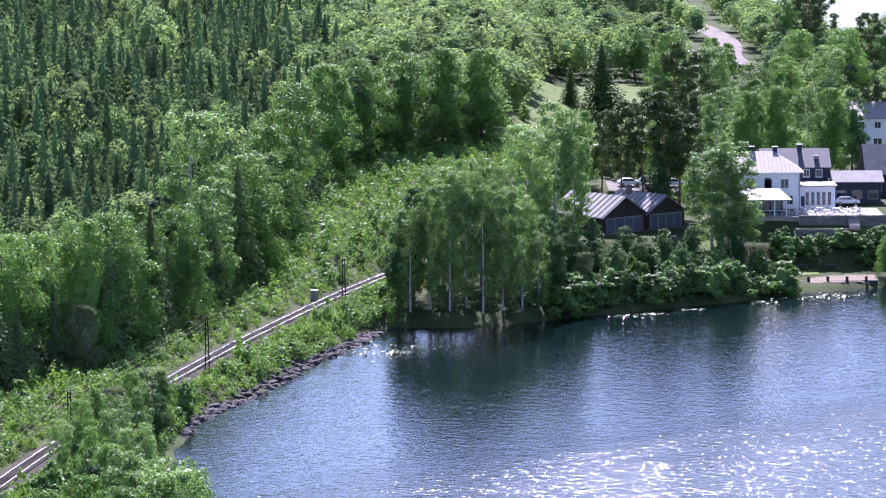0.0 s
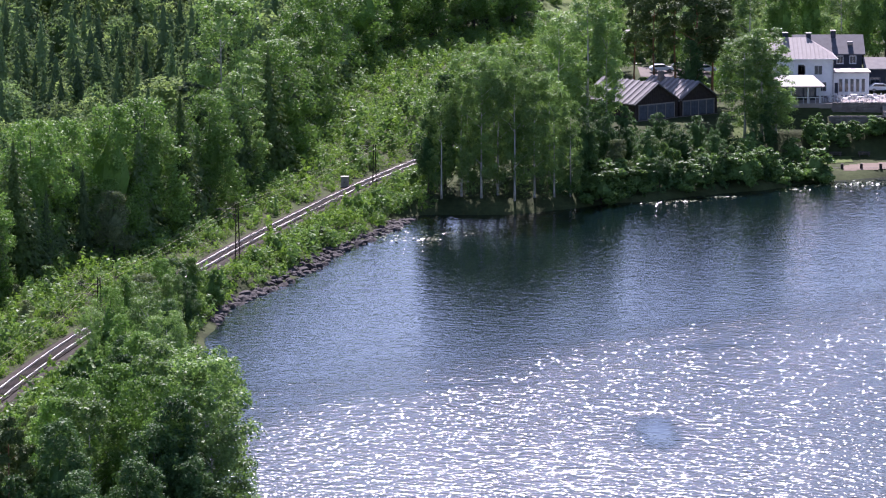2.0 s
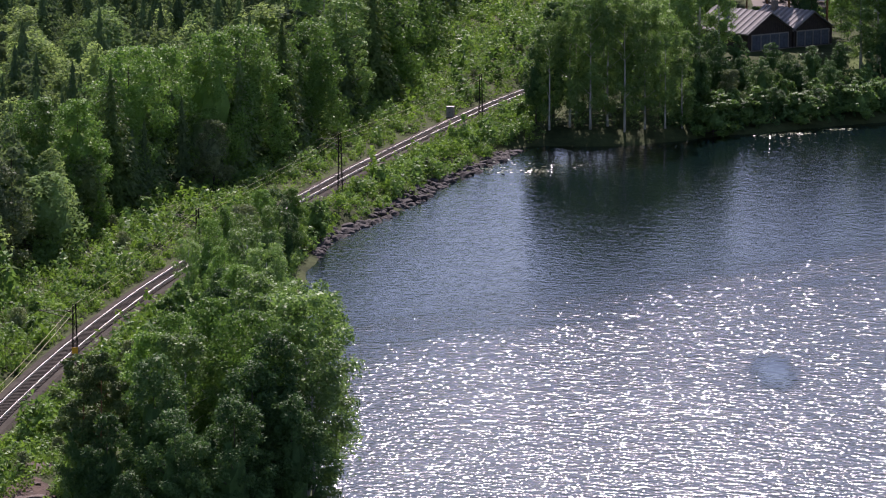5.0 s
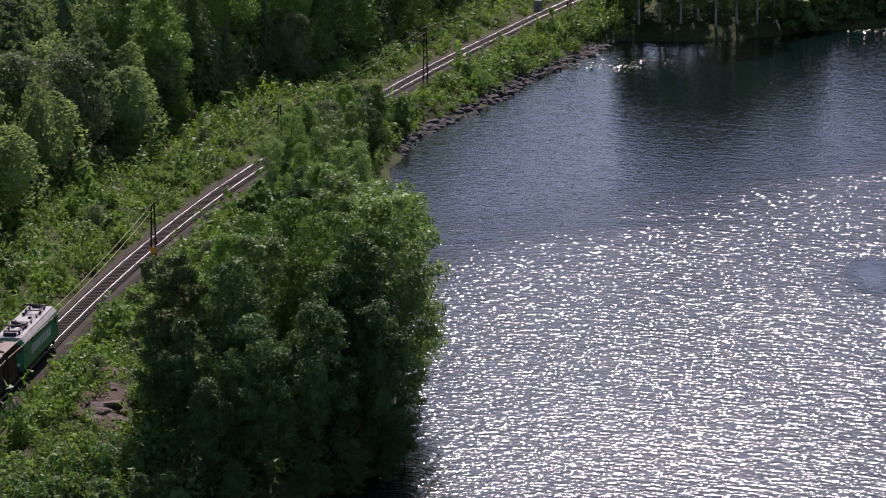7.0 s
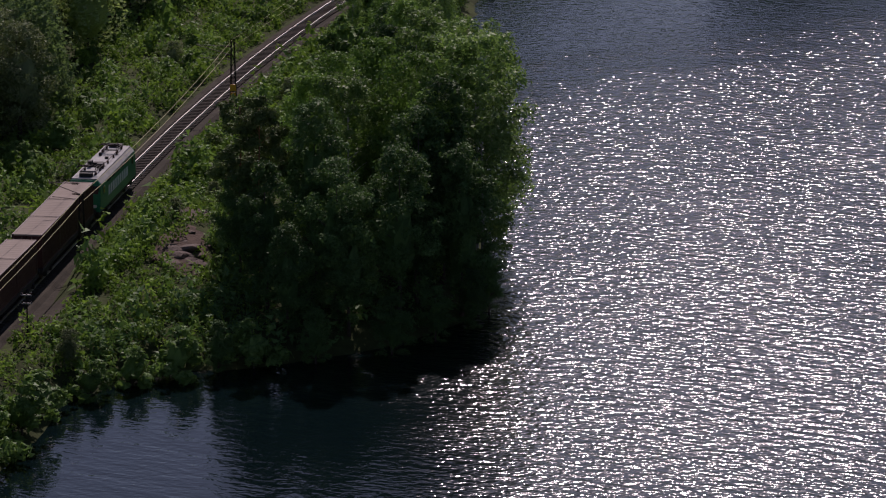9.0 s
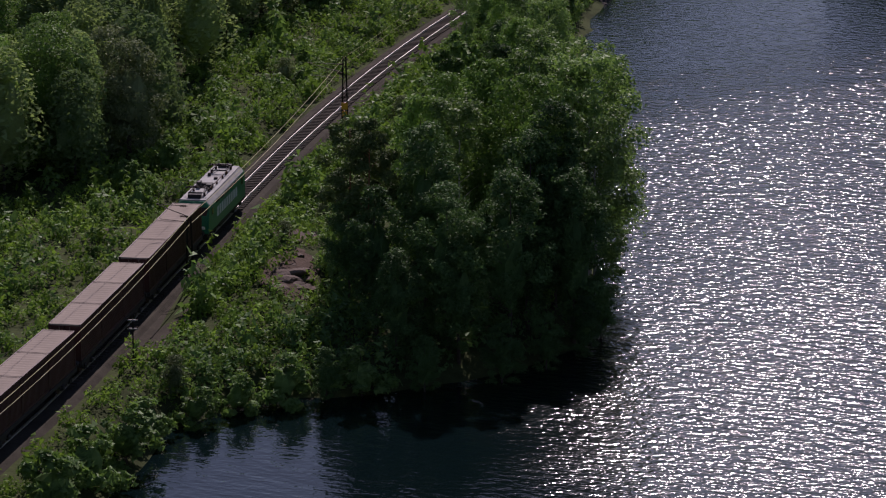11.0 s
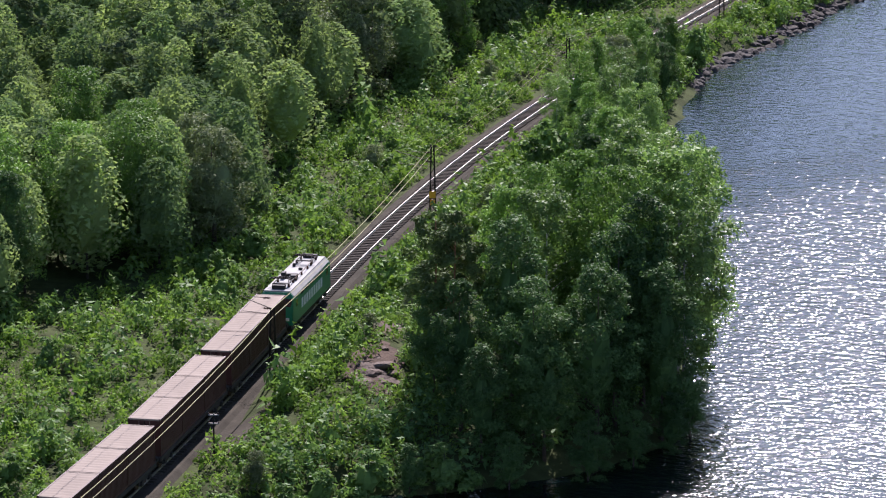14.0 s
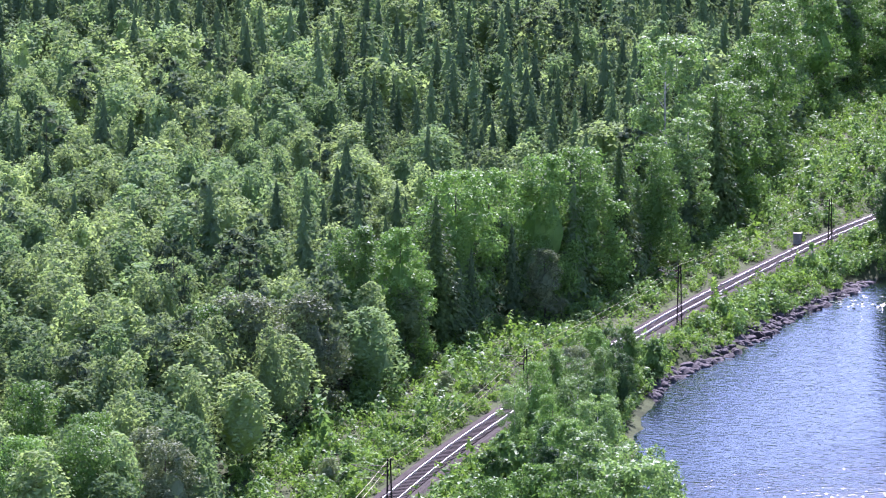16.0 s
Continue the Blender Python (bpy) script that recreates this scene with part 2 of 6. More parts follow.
    h = math_node('ADD', h, math_node('MULTIPLY', cross, 0.07))
    h = math_node('ADD', math_node('MULTIPLY', h, wind), math_node('MULTIPLY', swell, 0.055))
    bu = n.new("ShaderNodeBump")
    bu.inputs["Strength"].default_value = 1.0
    bu.inputs["Distance"].default_value = 1.0
    l.new(h, bu.inputs["Height"])
    l.new(bu.outputs[0], b.inputs["Normal"])
    return m


# ---- builders ----


def quads_mesh(name, verts, mat, each=None):
    """A mesh of loose three- or four-cornered pieces: verts is an array (n, corners, 3)."""
    verts = np.asarray(verts)
    c = verts.shape[1]
    v = np.ascontiguousarray(verts, dtype=np.float32).reshape(-1, 3)
    k = len(v)
    me = bpy.data.meshes.new(name)
    me.vertices.add(k)
    me.vertices.foreach_set("co", v.ravel())
    me.loops.add(k)
    me.loops.foreach_set("vertex_index", np.arange(k, dtype=np.int32))
    me.polygons.add(k // c)
    me.polygons.foreach_set("loop_start", np.arange(0, k, c, dtype=np.int32))
    me.polygons.foreach_set("loop_total", np.full(k // c, c, dtype=np.int32))
    me.update(calc_edges=True)
    if each is not None:                  # one number a piece, the same all over one tree
        me.attributes.new("tree", 'FLOAT', 'FACE').data.foreach_set("value", np.asarray(each, dtype=np.float32))
    me.materials.append(mat)
    return me


def finish(bm, name, mat, smooth=False):
    me = bpy.data.meshes.new(name)
    bmesh.ops.recalc_face_normals(bm, faces=bm.faces)
    bm.to_mesh(me)
    bm.free()
    me.materials.append(mat)
    if smooth:
        for p in me.polygons:
            p.use_smooth = True
    return me


def part(name, bm, mat, parent=None, label="", smooth=False):
    me = finish(bm, name, mat, smooth) if isinstance(bm, bmesh.types.BMesh) else bm
    ob = new(name, me)
    if parent is not None:
        ob.parent = parent
    return tagged(ob, label=label)


def thing(name, label, category, group="", at=None, kind=""):
    ob = new(name)
    ob.empty_display_size = 0.3
    if at is not None:
        ob.matrix_basis = at
    return tagged(ob, label, category, group, kind)


def box(bm, x0, x1, y0, y1, z0, z1, m=None):
    vs = [bm.verts.new((x, y, z)) for z in (z0, z1) for x, y in ((x0, y0), (x1, y0), (x1, y1), (x0, y1))]
    for f in ((0, 3, 2, 1), (4, 5, 6, 7), (0, 1, 5, 4), (1, 2, 6, 5), (2, 3, 7, 6), (3, 0, 4, 7)):
        bm.faces.new([vs[i] for i in f])
    if m is not None:
        bmesh.ops.transform(bm, matrix=m, verts=vs)
    return vs


def boxed(*dims, bevel=0.0, m=None):
    bm = bmesh.new()
    box(bm, *dims, m=m)
    if bevel:
        bmesh.ops.bevel(bm, geom=list(bm.edges), offset=bevel, segments=2, affect='EDGES', profile=0.5)
    return bm


def tube(bm, pts, radii, sides=6, cap=True):
    """A tapered tube along points."""
    rings = []
    for i, p in enumerate(pts):
        p = Vector(p)
        a = Vector(pts[max(0, i - 1)])
        b = Vector(pts[min(len(pts) - 1, i + 1)])
        d = (b - a).normalized() if (b - a).length > 1e-6 else Vector((0, 0, 1))
        s = d.cross(Vector((0, 0, 1)) if abs(d.z) < 0.9 else Vector((0, 1, 0))).normalized()
        u = s.cross(d)
        rings.append([bm.verts.new(p + (s * math.cos(k * math.tau / sides) + u * math.sin(k * math.tau / sides)) * radii[i])
                      for k in range(sides)])
    for r, q in zip(rings, rings[1:]):
        for k in range(sides):
            bm.faces.new((r[k], r[(k + 1) % sides], q[(k + 1) % sides], q[k]))
    if cap:
        bm.faces.new(rings[0][::-1])
        bm.faces.new(rings[-1])
    return rings


def prism(profile, y0, y1, axis='y'):
    """A profile (list of (x, z)) drawn out along y."""
    bm = bmesh.new()
    a = [bm.verts.new((x, y0, z)) for x, z in profile]
    b = [bm.verts.new((x, y1, z)) for x, z in profile]
    k = len(profile)
    bm.faces.new(a)
    bm.faces.new(b[::-1])
    for i in range(k):
        bm.faces.new((a[i], b[i], b[(i + 1) % k], a[(i + 1) % k]))
    return bm


def sweep(path, profile, closed=True):
    """A cross-section (offset to the right, height) swept along a path of (x, y, z)."""
    bm = bmesh.new()
    rows = []
    for i, p in enumerate(path):
        a, b = path[max(0, i - 1)], path[min(len(path) - 1, i + 1)]
        d = Vector((b[0] - a[0], b[1] - a[1], 0)).normalized()
        s = Vector((d.y, -d.x, 0))
        rows.append([bm.verts.new(Vector(p) + s * o + Vector((0, 0, h))) for o, h in profile])
    k = len(profile)
    for r, q in zip(rows, rows[1:]):
        for j in range(k if closed else k - 1):
            bm.faces.new((r[j], r[(j + 1) % k], q[(j + 1) % k], q[j]))
    if closed:
        bm.faces.new(rows[0][::-1])
        bm.faces.new(rows[-1])
    return bm


# ---- lie of the land ----
SHORE = [(-50, -400), (-54, 200), (-54, 270), (-53, 282), (-51.9, 290), (-51.3, 297), (-48.8, 303), (-44.2, 306.6), (-38, 309.2),
         (-32, 312.4), (-27.6, 317), (-24.6, 321.5), (-23, 328.5), (-24, 345), (-26, 370), (-29, 400), (-31.5, 430), (-33, 455),
         (-32, 475), (-30.6, 486.8), (-27.5, 495.5), (-22, 514), (-19, 528.7), (-15.4, 539), (-9.8, 563), (-4, 564.5),
         (0, 563.5), (9, 566), (13.3, 569), (21, 576), (25.5, 578), (39, 587), (48, 593), (57.6, 601), (66, 606), (82, 612),
         (140, 640), (260, 720), (340, 900), (260, 1080), (150, 1130), (118, 1165), (110, 1185), (109, 1290), (118, 1500), (190, 2600), (600, 4200)]
TRACK = [(-66, 240), (-63.3, 270), (-60.6, 296), (-58.9, 320), (-57.6, 344), (-56.4, 364.5), (-54.8, 386), (-52.9, 405.7), (-50.2, 427.6),
         (-46.7, 450), (-42, 475), (-36.6, 499.3), (-32, 520.6), (-24.3, 552.1), (-16.5, 582), (-8.3, 609), (2, 640), (14, 680),
         (27, 730), (40, 790), (52, 860), (62, 940), (69, 1010), (70.5, 1050), (70, 1095), (66, 1140), (56, 1200)]
EDGE = [(-105, 290), (-92, 320), (-79, 340), (-74, 352), (-68, 361), (-65, 384), (-67, 411), (-65, 425), (-61.5, 442), (-58, 474),
        (-51, 497), (-42, 517), (-33, 560), (-27, 605), (-24, 660), (-21, 700), (-12, 742), (8, 770), (16, 800)]


def smooth_path(pts, step):
    p = np.array(pts, float)
    s = np.r_[0, np.cumsum(np.hypot(*np.diff(p[:, :2], axis=0).T))]
    m = np.gradient(p, s, axis=0)
    out = []
    for v in np.arange(0, s[-1], step):
        i = min(int(np.searchsorted(s, v, side='right')) - 1, len(s) - 2)
        h = s[i + 1] - s[i]
        t = (v - s[i]) / h
        out.append((2 * t ** 3 - 3 * t * t + 1) * p[i] + (t ** 3 - 2 * t * t + t) * h * m[i]
                   + (-2 * t ** 3 + 3 * t * t) * p[i + 1] + (t ** 3 - t * t) * h * m[i + 1])
    return np.array(out)


TRACK_S = smooth_path(TRACK, 2.0)


def dist_to(x, y, line):
    """Distance to a polyline, and the side: positive to its left."""
    x, y = np.asarray(x, float), np.asarray(y, float)
    best, sign = np.full(x.shape, 1e9), np.ones(x.shape)
    for (x0, y0), (x1, y1) in zip(line, line[1:]):
        dx, dy = x1 - x0, y1 - y0
        t = np.clip(((x - x0) * dx + (y - y0) * dy) / (dx * dx + dy * dy), 0, 1)
        d = np.hypot(x - x0 - t * dx, y - y0 - t * dy)
        s = np.where(dx * (y - y0) - dy * (x - x0) > 0, 1.0, -1.0)
        near = d < best - 1e-9
        best, sign = np.where(near, d, best), np.where(near, s, sign)
    return best, sign


def step(a, b, v):
    t = np.clip((v - a) / (b - a), 0, 1)
    return t * t * (3 - 2 * t)


def ripple(x, y, f, seed=0.0):
    return (np.sin(x * f + seed) * np.cos(y * f * 1.3 + seed * 2) + 0.6 * np.sin(x * f * 2.1 - y * f * 1.7 + seed * 3)
            + 0.4 * np.cos(x * f * 3.7 + y * f * 4.1 + seed)) / 2


def in_poly(x, y, poly):
    inside = np.zeros(np.shape(x), bool)
    for (x0, y0), (x1, y1) in zip(poly, poly[1:] + poly[:1]):
        inside ^= ((y0 > y) != (y1 > y)) & (x < (x1 - x0) * (y - y0) / (y1 - y0 + 1e-12) + x0)
    return inside


LAND = SHORE + [(600, 6000), (-6000, 6000), (-6000, -2000), (-50, -2000)]
TRACK_C = [tuple(p) for p in TRACK_S[::4]]


def height(x, y):
    """Height of the ground over the lake."""
    x, y = np.asarray(x, float), np.asarray(y, float)
    d = dist_to(x, y, SHORE)[0] * np.where(in_poly(x, y, LAND), 1, -1)
    d = d + 0.8 * ripple(x, y, 0.35) * (np.abs(d) < 30)
    z = np.where(d < 0, np.maximum(-4, d * 0.35), 0.0)
    land = 1.9 * step(0, 5, d) + 0.9 * step(4, 14, d)
    far = np.maximum(0, d - 30)
    land = land + np.minimum(far * 0.03, 22) + 0.35 * ripple(x, y, 0.11) * step(3, 20, d)
    # the wooded slope to the west of the line
    dt, st = dist_to(x, y, TRACK_C)
    land = land + 0.045 * np.maximum(0, dt * (st > 0) - 26)
    # the knoll with the houses: a bank below the sheds, a stepped garden below the villa
    bank = np.interp(y - 0.45 * (x - 30), (578, 583, 600, 616, 624, 650, 700), (0.1, 1.0, 2.6, 4.4, 6.0, 6.4, 8.0))
    steps = np.interp(y - 0.1 * (x - 60), (601, 604, 608, 620.5, 622.5, 627, 629, 629.6, 632.4, 633.2, 700), (0.1, 0.7, 1.0, 1.4, 4.6, 5.3, 5.6, 6.6, 7.0, 8.45, 8.6))
    k = step(44, 50, x)
    knoll = bank * (1 - k) + steps * k
    k = step(12, 22, x) * step(572, 582, y) * (1 - step(690, 780, y)) * (1 - step(120, 170, x))
    land = np.where(d > 0, land * (1 - k) + np.minimum(knoll, 0.3 + d * 0.9) * k, land)
    # the rocky hump by the line
    land = land + 1.9 * np.exp(-((x + 48.5) / 3.6) ** 2 - ((y - 332) / 11) ** 2)
    # the level meadows behind the houses
    k = step(8, 30, x - 0.03 * (y - 760)) * step(690, 770, y)
    land = np.where(d > 0, land * (1 - k) + np.minimum(land, 3.2 + 0.35 * ripple(x, y, 0.08)) * k, land)
    # a level bed for the line
    k = 1 - step(2.6, 5.5, dt)
    land = np.where(d > 0, land * (1 - k) + (2.1 + np.maximum(0, (y - 620) * 0.004)) * k, land)
    return np.where(d < 0, z, land)


def ground_mesh():
    xs = np.unique(np.concatenate([np.geomspace(140, 4500, 26) * -1, np.arange(-140, 130, 2.2), np.arange(130, 260, 7), np.geomspace(260, 4500, 20)]))
    ys = np.unique(np.concatenate([np.linspace(-900, 255, 14), np.arange(262, 720, 2.4), np.arange(722, 1200, 8), np.arange(1205, 1600, 16), np.geomspace(1600, 4800, 16)]))
    gx, gy = np.meshgrid(xs, ys)
    gz = height(gx, gy)
    v = np.stack([gx, gy, gz], -1).reshape(-1, 3)
    nx, ny = len(xs), len(ys)
    i = np.arange(ny * nx).reshape(ny, nx)
    f = np.stack([i[:-1, :-1], i[:-1, 1:], i[1:, 1:], i[1:, :-1]], -1).reshape(-1, 4)
    me = bpy.data.meshes.new("ground")
    me.from_pydata(v.tolist(), [], f.tolist())
    me.materials.append(ground_material())
    for p in me.polygons:
        p.use_smooth = True
    return me


tagged(new("ground", ground_mesh()), "rough green lakeside ground sloping up to woods", "ground", kind="structure")
wb = bmesh.new()
vs = [wb.verts.new(c) for c in ((-4500, -900, 0), (4500, -900, 0), (4500, 4800, 0), (-4500, 4800, 0))]
wb.faces.new(vs)
tagged(part("water", wb, water_material()), "dark blue wind-rippled lake water glittering in the sun", "water", kind="structure")


def z_at(x, y):
    return float(height(np.array([x]), np.array([y]))[0])


# ---- plants ----
RNG = np.random.default_rng(7)


def unit(v):
    return v / np.maximum(np.linalg.norm(v, axis=-1, keepdims=True), 1e-9)


def leaf_quads(c, nrm, size, rng, aspect=0.7, wild=0.5):
    """Leaf sprays at points c, facing roughly nrm, as ragged three-cornered pieces."""
    k = len(c)
    nrm = unit(unit(nrm) + rng.normal(0, wild, (k, 3)))
    a = unit(np.cross(nrm, rng.normal(0, 1, (k, 3))))
    b = np.cross(nrm, a)
    s = (1.25 * size * rng.uniform(0.6, 1.35, k))[:, None]
    a, b = a * s, b * s * aspect
    j = 1 + rng.uniform(-0.35, 0.35, (k, 3, 1))
    return c[:, None, :] + np.stack([-a - 0.6 * b, a - 0.5 * b, -0.1 * a + b], 1) * j


def crown_blobs(rng, h, r, base, n, shape):
    """Centres and radii of the boughs of a crown."""
    t = rng.uniform(0, 1, n) ** 0.85
    z = base + (h - base) * t
    if shape == 'egg':
        env = np.sin(np.pi * (0.12 + 0.84 * t)) ** 0.7
    elif shape == 'column':
        env = 0.55 + 0.45 * np.sin(np.pi * (0.1 + 0.8 * t))
    else:
        env = np.sqrt(np.clip(1 - np.abs(t * 1.02 - 0.05) ** 2.2, 0.04, 1))
    ang = rng.uniform(0, math.tau, n)
    rad = r * env * np.sqrt(rng.uniform(0.10, 0.80, n))
    c = np.stack([rad * np.cos(ang), rad * np.sin(ang), z], 1)
    br = r * rng.uniform(0.12, 0.27, n) * (0.6 + 0.4 * env)
    c[:, 2] = np.minimum(c[:, 2], h - br * 0.8)
    return c, br


def broad_tree(rng, h, r, base, blobs, leaves, size, shape='egg', droop=0.0):
    """Leaves (n, 4, 3) and boughs of a broad-leaved tree."""
    c, br = crown_blobs(rng, h, r, base, blobs, shape)
    w = br ** 2
    which = rng.choice(blobs, leaves, p=w / w.sum())
    d = unit(rng.normal(0, 1, (leaves, 3)) + [0, 0, 0.35])
    p = c[which] + d * (br[which] * rng.uniform(0.4, 1.35, leaves) ** 0.8)[:, None] * [1, 1, 0.8]
    axis = p - np.array([0, 0, base + (h - base) * 0.35])
    q = leaf_quads(p, d * 0.75 + unit(axis) * 0.7 + [0, 0, 0.15], size, rng, wild=0.6)
    if droop:
        k = int(leaves * droop)
        strand = rng.integers(0, blobs, k)
        sd = unit(rng.normal(0, 1, (k, 3)) * [1, 1, 0.2])
        top = c[strand] + sd * br[strand][:, None] * 0.95
        fall = rng.uniform(0, 1, k) * r * 0.75
        pp = top - np.stack([0 * fall, 0 * fall, fall], 1) + rng.normal(0, 0.12, (k, 3))
        qq = leaf_quads(pp, sd, size * 0.8, rng, 0.5)
        q = np.concatenate([q, qq])
    return q, c, br


def crown_core(rng, r, z0, z1, rows=7, cols=10):
    """The dense shaded inside of a leafy crown: a rough lumpy body of leaf mass."""
    ang = (np.arange(cols) + rng.uniform(0, 1)) * math.tau / cols
    grid = []
    for el in np.linspace(-1.4, 1.45, rows):
        f = rng.uniform(0.72, 1.12, cols)
        grid.append(np.stack([np.cos(ang) * math.cos(el) * r * f, np.sin(ang) * math.cos(el) * r * f, (z0 + z1) / 2 + (z1 - z0) / 2 * math.sin(el) * f], 1))
    out = []
    for lo, up in zip(grid[:-1], grid[1:]):
        for i in range(cols):
            a, b, c, e = lo[i], lo[(i + 1) % cols], up[(i + 1) % cols], up[i]
            out += [[a, b, c], [a, c, e]]
    return np.array(out)


def spruce_tree(rng, h, r, tiers, n, size, low=0.05):
    """Sprays of a spruce: drooping tiers that shorten towards the tip."""
    tier = np.floor(tiers * (1 - (rng.uniform(0, 1, n) * 0.995 + 0.005) ** 0.62))
    t = np.clip((tier + rng.uniform(0, 0.55, n)) / tiers, 0, 0.985)
    z0 = h * (low + (1 - low) * t)
    boughs = 7
    off = rng.uniform(0, math.tau, tiers + 1)
    reach = rng.uniform(0.72, 1.12, (tiers + 1, boughs))
    b = rng.integers(0, boughs, n)
    ti = tier.astype(int)
    ang = off[ti] + b * math.tau / boughs + rng.normal(0, 0.2, n)
    ln = (r * (1 - t) ** 0.64 * reach[ti, b] + 0.004 * h)
    f = np.sqrt(rng.uniform(0.12, 1.1, n))
    d = np.stack([np.cos(ang), np.sin(ang), 0 * ang], 1)
    p = d * (ln * f)[:, None] + np.stack([0 * z0, 0 * z0, z0 - 0.38 * ln * f ** 1.5 + rng.normal(0, 0.004 * h, n)], 1)
    s = size * (0.55 + 0.75 * (1 - t))
    nrm = d * 0.9 + [0, 0, 0.7]
    k = rng.normal(0, 0.42, (n, 3))
    nrm = unit(nrm + k)
    side = unit(np.cross(nrm, d))
    fwd = np.cross(side, nrm)
    s = s[:, None]
    a, c = fwd * s * 1.3, side * s * 0.8
    q = p[:, None] + np.stack([-c - 0.6 * a, a, c - 0.6 * a], 1)
    m = max(6, n // 40)                      # leader
    tz = np.linspace(0.9, 1.0, m) * h
    lp = np.stack([0 * tz, 0 * tz, tz], 1) + rng.normal(0, 0.003 * h, (m, 3))
    # the dense inside of each tier: a ragged skirt
    sides, levels = (10, tiers - 3) if n > 500 else (8, max(6, tiers - 5))
    body = []
    for k in range(levels):
        t0 = k / levels
        zt = h * (low + (1 - low) * min(1.0, (k + 1.5) / levels))
        z0 = h * (low + (1 - low) * t0)
        rr = r * (1 - t0) ** 0.68 * 0.50
        ang = rng.uniform(0, math.tau) + np.arange(sides) * math.tau / sides
        rad = rr * np.where(np.arange(sides) % 2, 1.0, 0.66) * rng.uniform(0.85, 1.12, sides)
        zz = z0 - 0.28 * rad + rng.normal(0, 0.006 * h, sides)
        ring = np.stack([rad * np.cos(ang), rad * np.sin(ang), zz], 1)
        tip = np.array([0, 0, zt])
        for a in range(sides):
            body.append([ring[a], ring[(a + 1) % sides], tip])
    return np.concatenate([q, leaf_quads(lp, rng.normal(0, 1, (m, 3)) * [1, 1, 0.2], size * 0.5, rng, 0.5), np.array(body)])


def shell_tree(rng, r, base, n, size, lumps=16, peak=0.42):
    """A leafy crown on a tree one metre high: a dense lumpy body, one lump a bough, under leaf sprays."""
    lump = unit(rng.normal(0, 1, (lumps, 3)) + [0, 0, 0.3])
    gain = rng.uniform(-0.12, 0.34, lumps)
    mid = base + (1 - base) * peak

    def form(d):
        near = d @ lump.T
        k = near.argmax(1)
        off = d - lump[k]
        f = 0.82 + gain[k] - 1.0 * (off ** 2).sum(1)
        half = np.where(d[:, 2] > 0, 1 - mid, mid - base)
        side = np.where(d[:, 2] > 0, 1 - 0.25 * d[:, 2], 1.0)
        return f, off, np.stack([side * r, side * r, half], 1)

    d = unit(rng.normal(0, 1, (n, 3)) + [0, 0, 0.3])
    f, off, scale = form(d)
    f = f + rng.uniform(-0.16, 0.24, n)
    p = d * scale * np.stack([f, f, np.minimum(f, 1.02)], 1) + [0, 0, mid]
    q = leaf_quads(p, d * 0.8 + off * 1.3 + [0, 0, 0.2], size, rng, wild=0.55)
    rows, cols = 7, 11
    ang = (np.arange(cols) + rng.uniform(0, 1)) * math.tau / cols
    grid = []
    for el in np.linspace(-1.45, 1.5, rows):
        dd = np.stack([np.cos(ang) * math.cos(el), np.sin(ang) * math.cos(el), np.full(cols, math.sin(el))], 1)
        f, off, scale = form(dd)
        grid.append(dd * scale * (np.minimum(f, 1.0) * 0.74 * rng.uniform(0.9, 1.05, cols))[:, None] + [0, 0, mid])
    core = []
    for lo, up in zip(grid[:-1], grid[1:]):
        for i in range(cols):
            a, b, c, e = lo[i], lo[(i + 1) % cols], up[(i + 1) % cols], up[i]
            core += [[a, b, c], [a, c, e]]
    return np.concatenate([q, np.array(core)])


def trunk_mesh(rng, name, h, r0, mat, boughs=None, lean=0.25, sides=7):
    bm = bmesh.new()
    k = 6
    off = np.cumsum(rng.normal(0, lean / k, (k, 2)), axis=0)
    off -= off[0]
    pts = [(off[i, 0], off[i, 1], h * i / (k - 1) - (0.4 if i == 0 else 0)) for i in range(k)]
    tube(bm, pts, [r0 * (1.25 if i == 0 else 1) * (1 - 0.85 * i / (k - 1)) for i in range(k)], sides)
    if boughs is not None:
        for c in boughs:
            z = min(h * 0.9, max(h * 0.18, c[2] - np.hypot(c[0], c[1]) * 0.7))
            i = min(k - 2, int(z / h * (k - 1)))
            t = z / h * (k - 1) - i
            sx, sy = off[i] * (1 - t) + off[i + 1] * t
            mid = ((sx + c[0]) * 0.5, (sy + c[1]) * 0.5, z + (c[2] - z) * 0.6)
            rr = max(0.03, r0 * 0.42 * (1 - 0.7 * z / h))
            tube(bm, [(sx, sy, z), mid, tuple(c)], [rr, rr * 0.7, rr * 0.25], 5, cap=False)
    return finish(bm, name, mat, True)


class Kind:
    """One kind of tree, built once in a few shapes and planted as copies of its own."""

    def __init__(self, name, label, category, variants):
        self.name, self.label, self.category, self.variants, self.first = name, label, category, variants, {}

    def plant(self, x, y, height_m, width=1.0, label="", group="", sink=0.15, v=None, turn=None, z=None):
        v = random.randrange(len(self.variants)) if v is None else v % len(self.variants)
        crown, trunk, base_h = self.variants[v]
        s = height_m / base_h
        zz = (z_at(x, y) if z is None else z) - sink
        m = pose(x, y, zz, 0, 0, random.uniform(0, 360) if turn is None else turn) @ Matrix.Diagonal((s * width, s * width, s, 1))
        ob = thing(self.name, label or self.label, self.category, group)
        ob.matrix_basis = m
        part("trunk", trunk, None, ob)
        part("crown", crown, None, ob)
        return ob


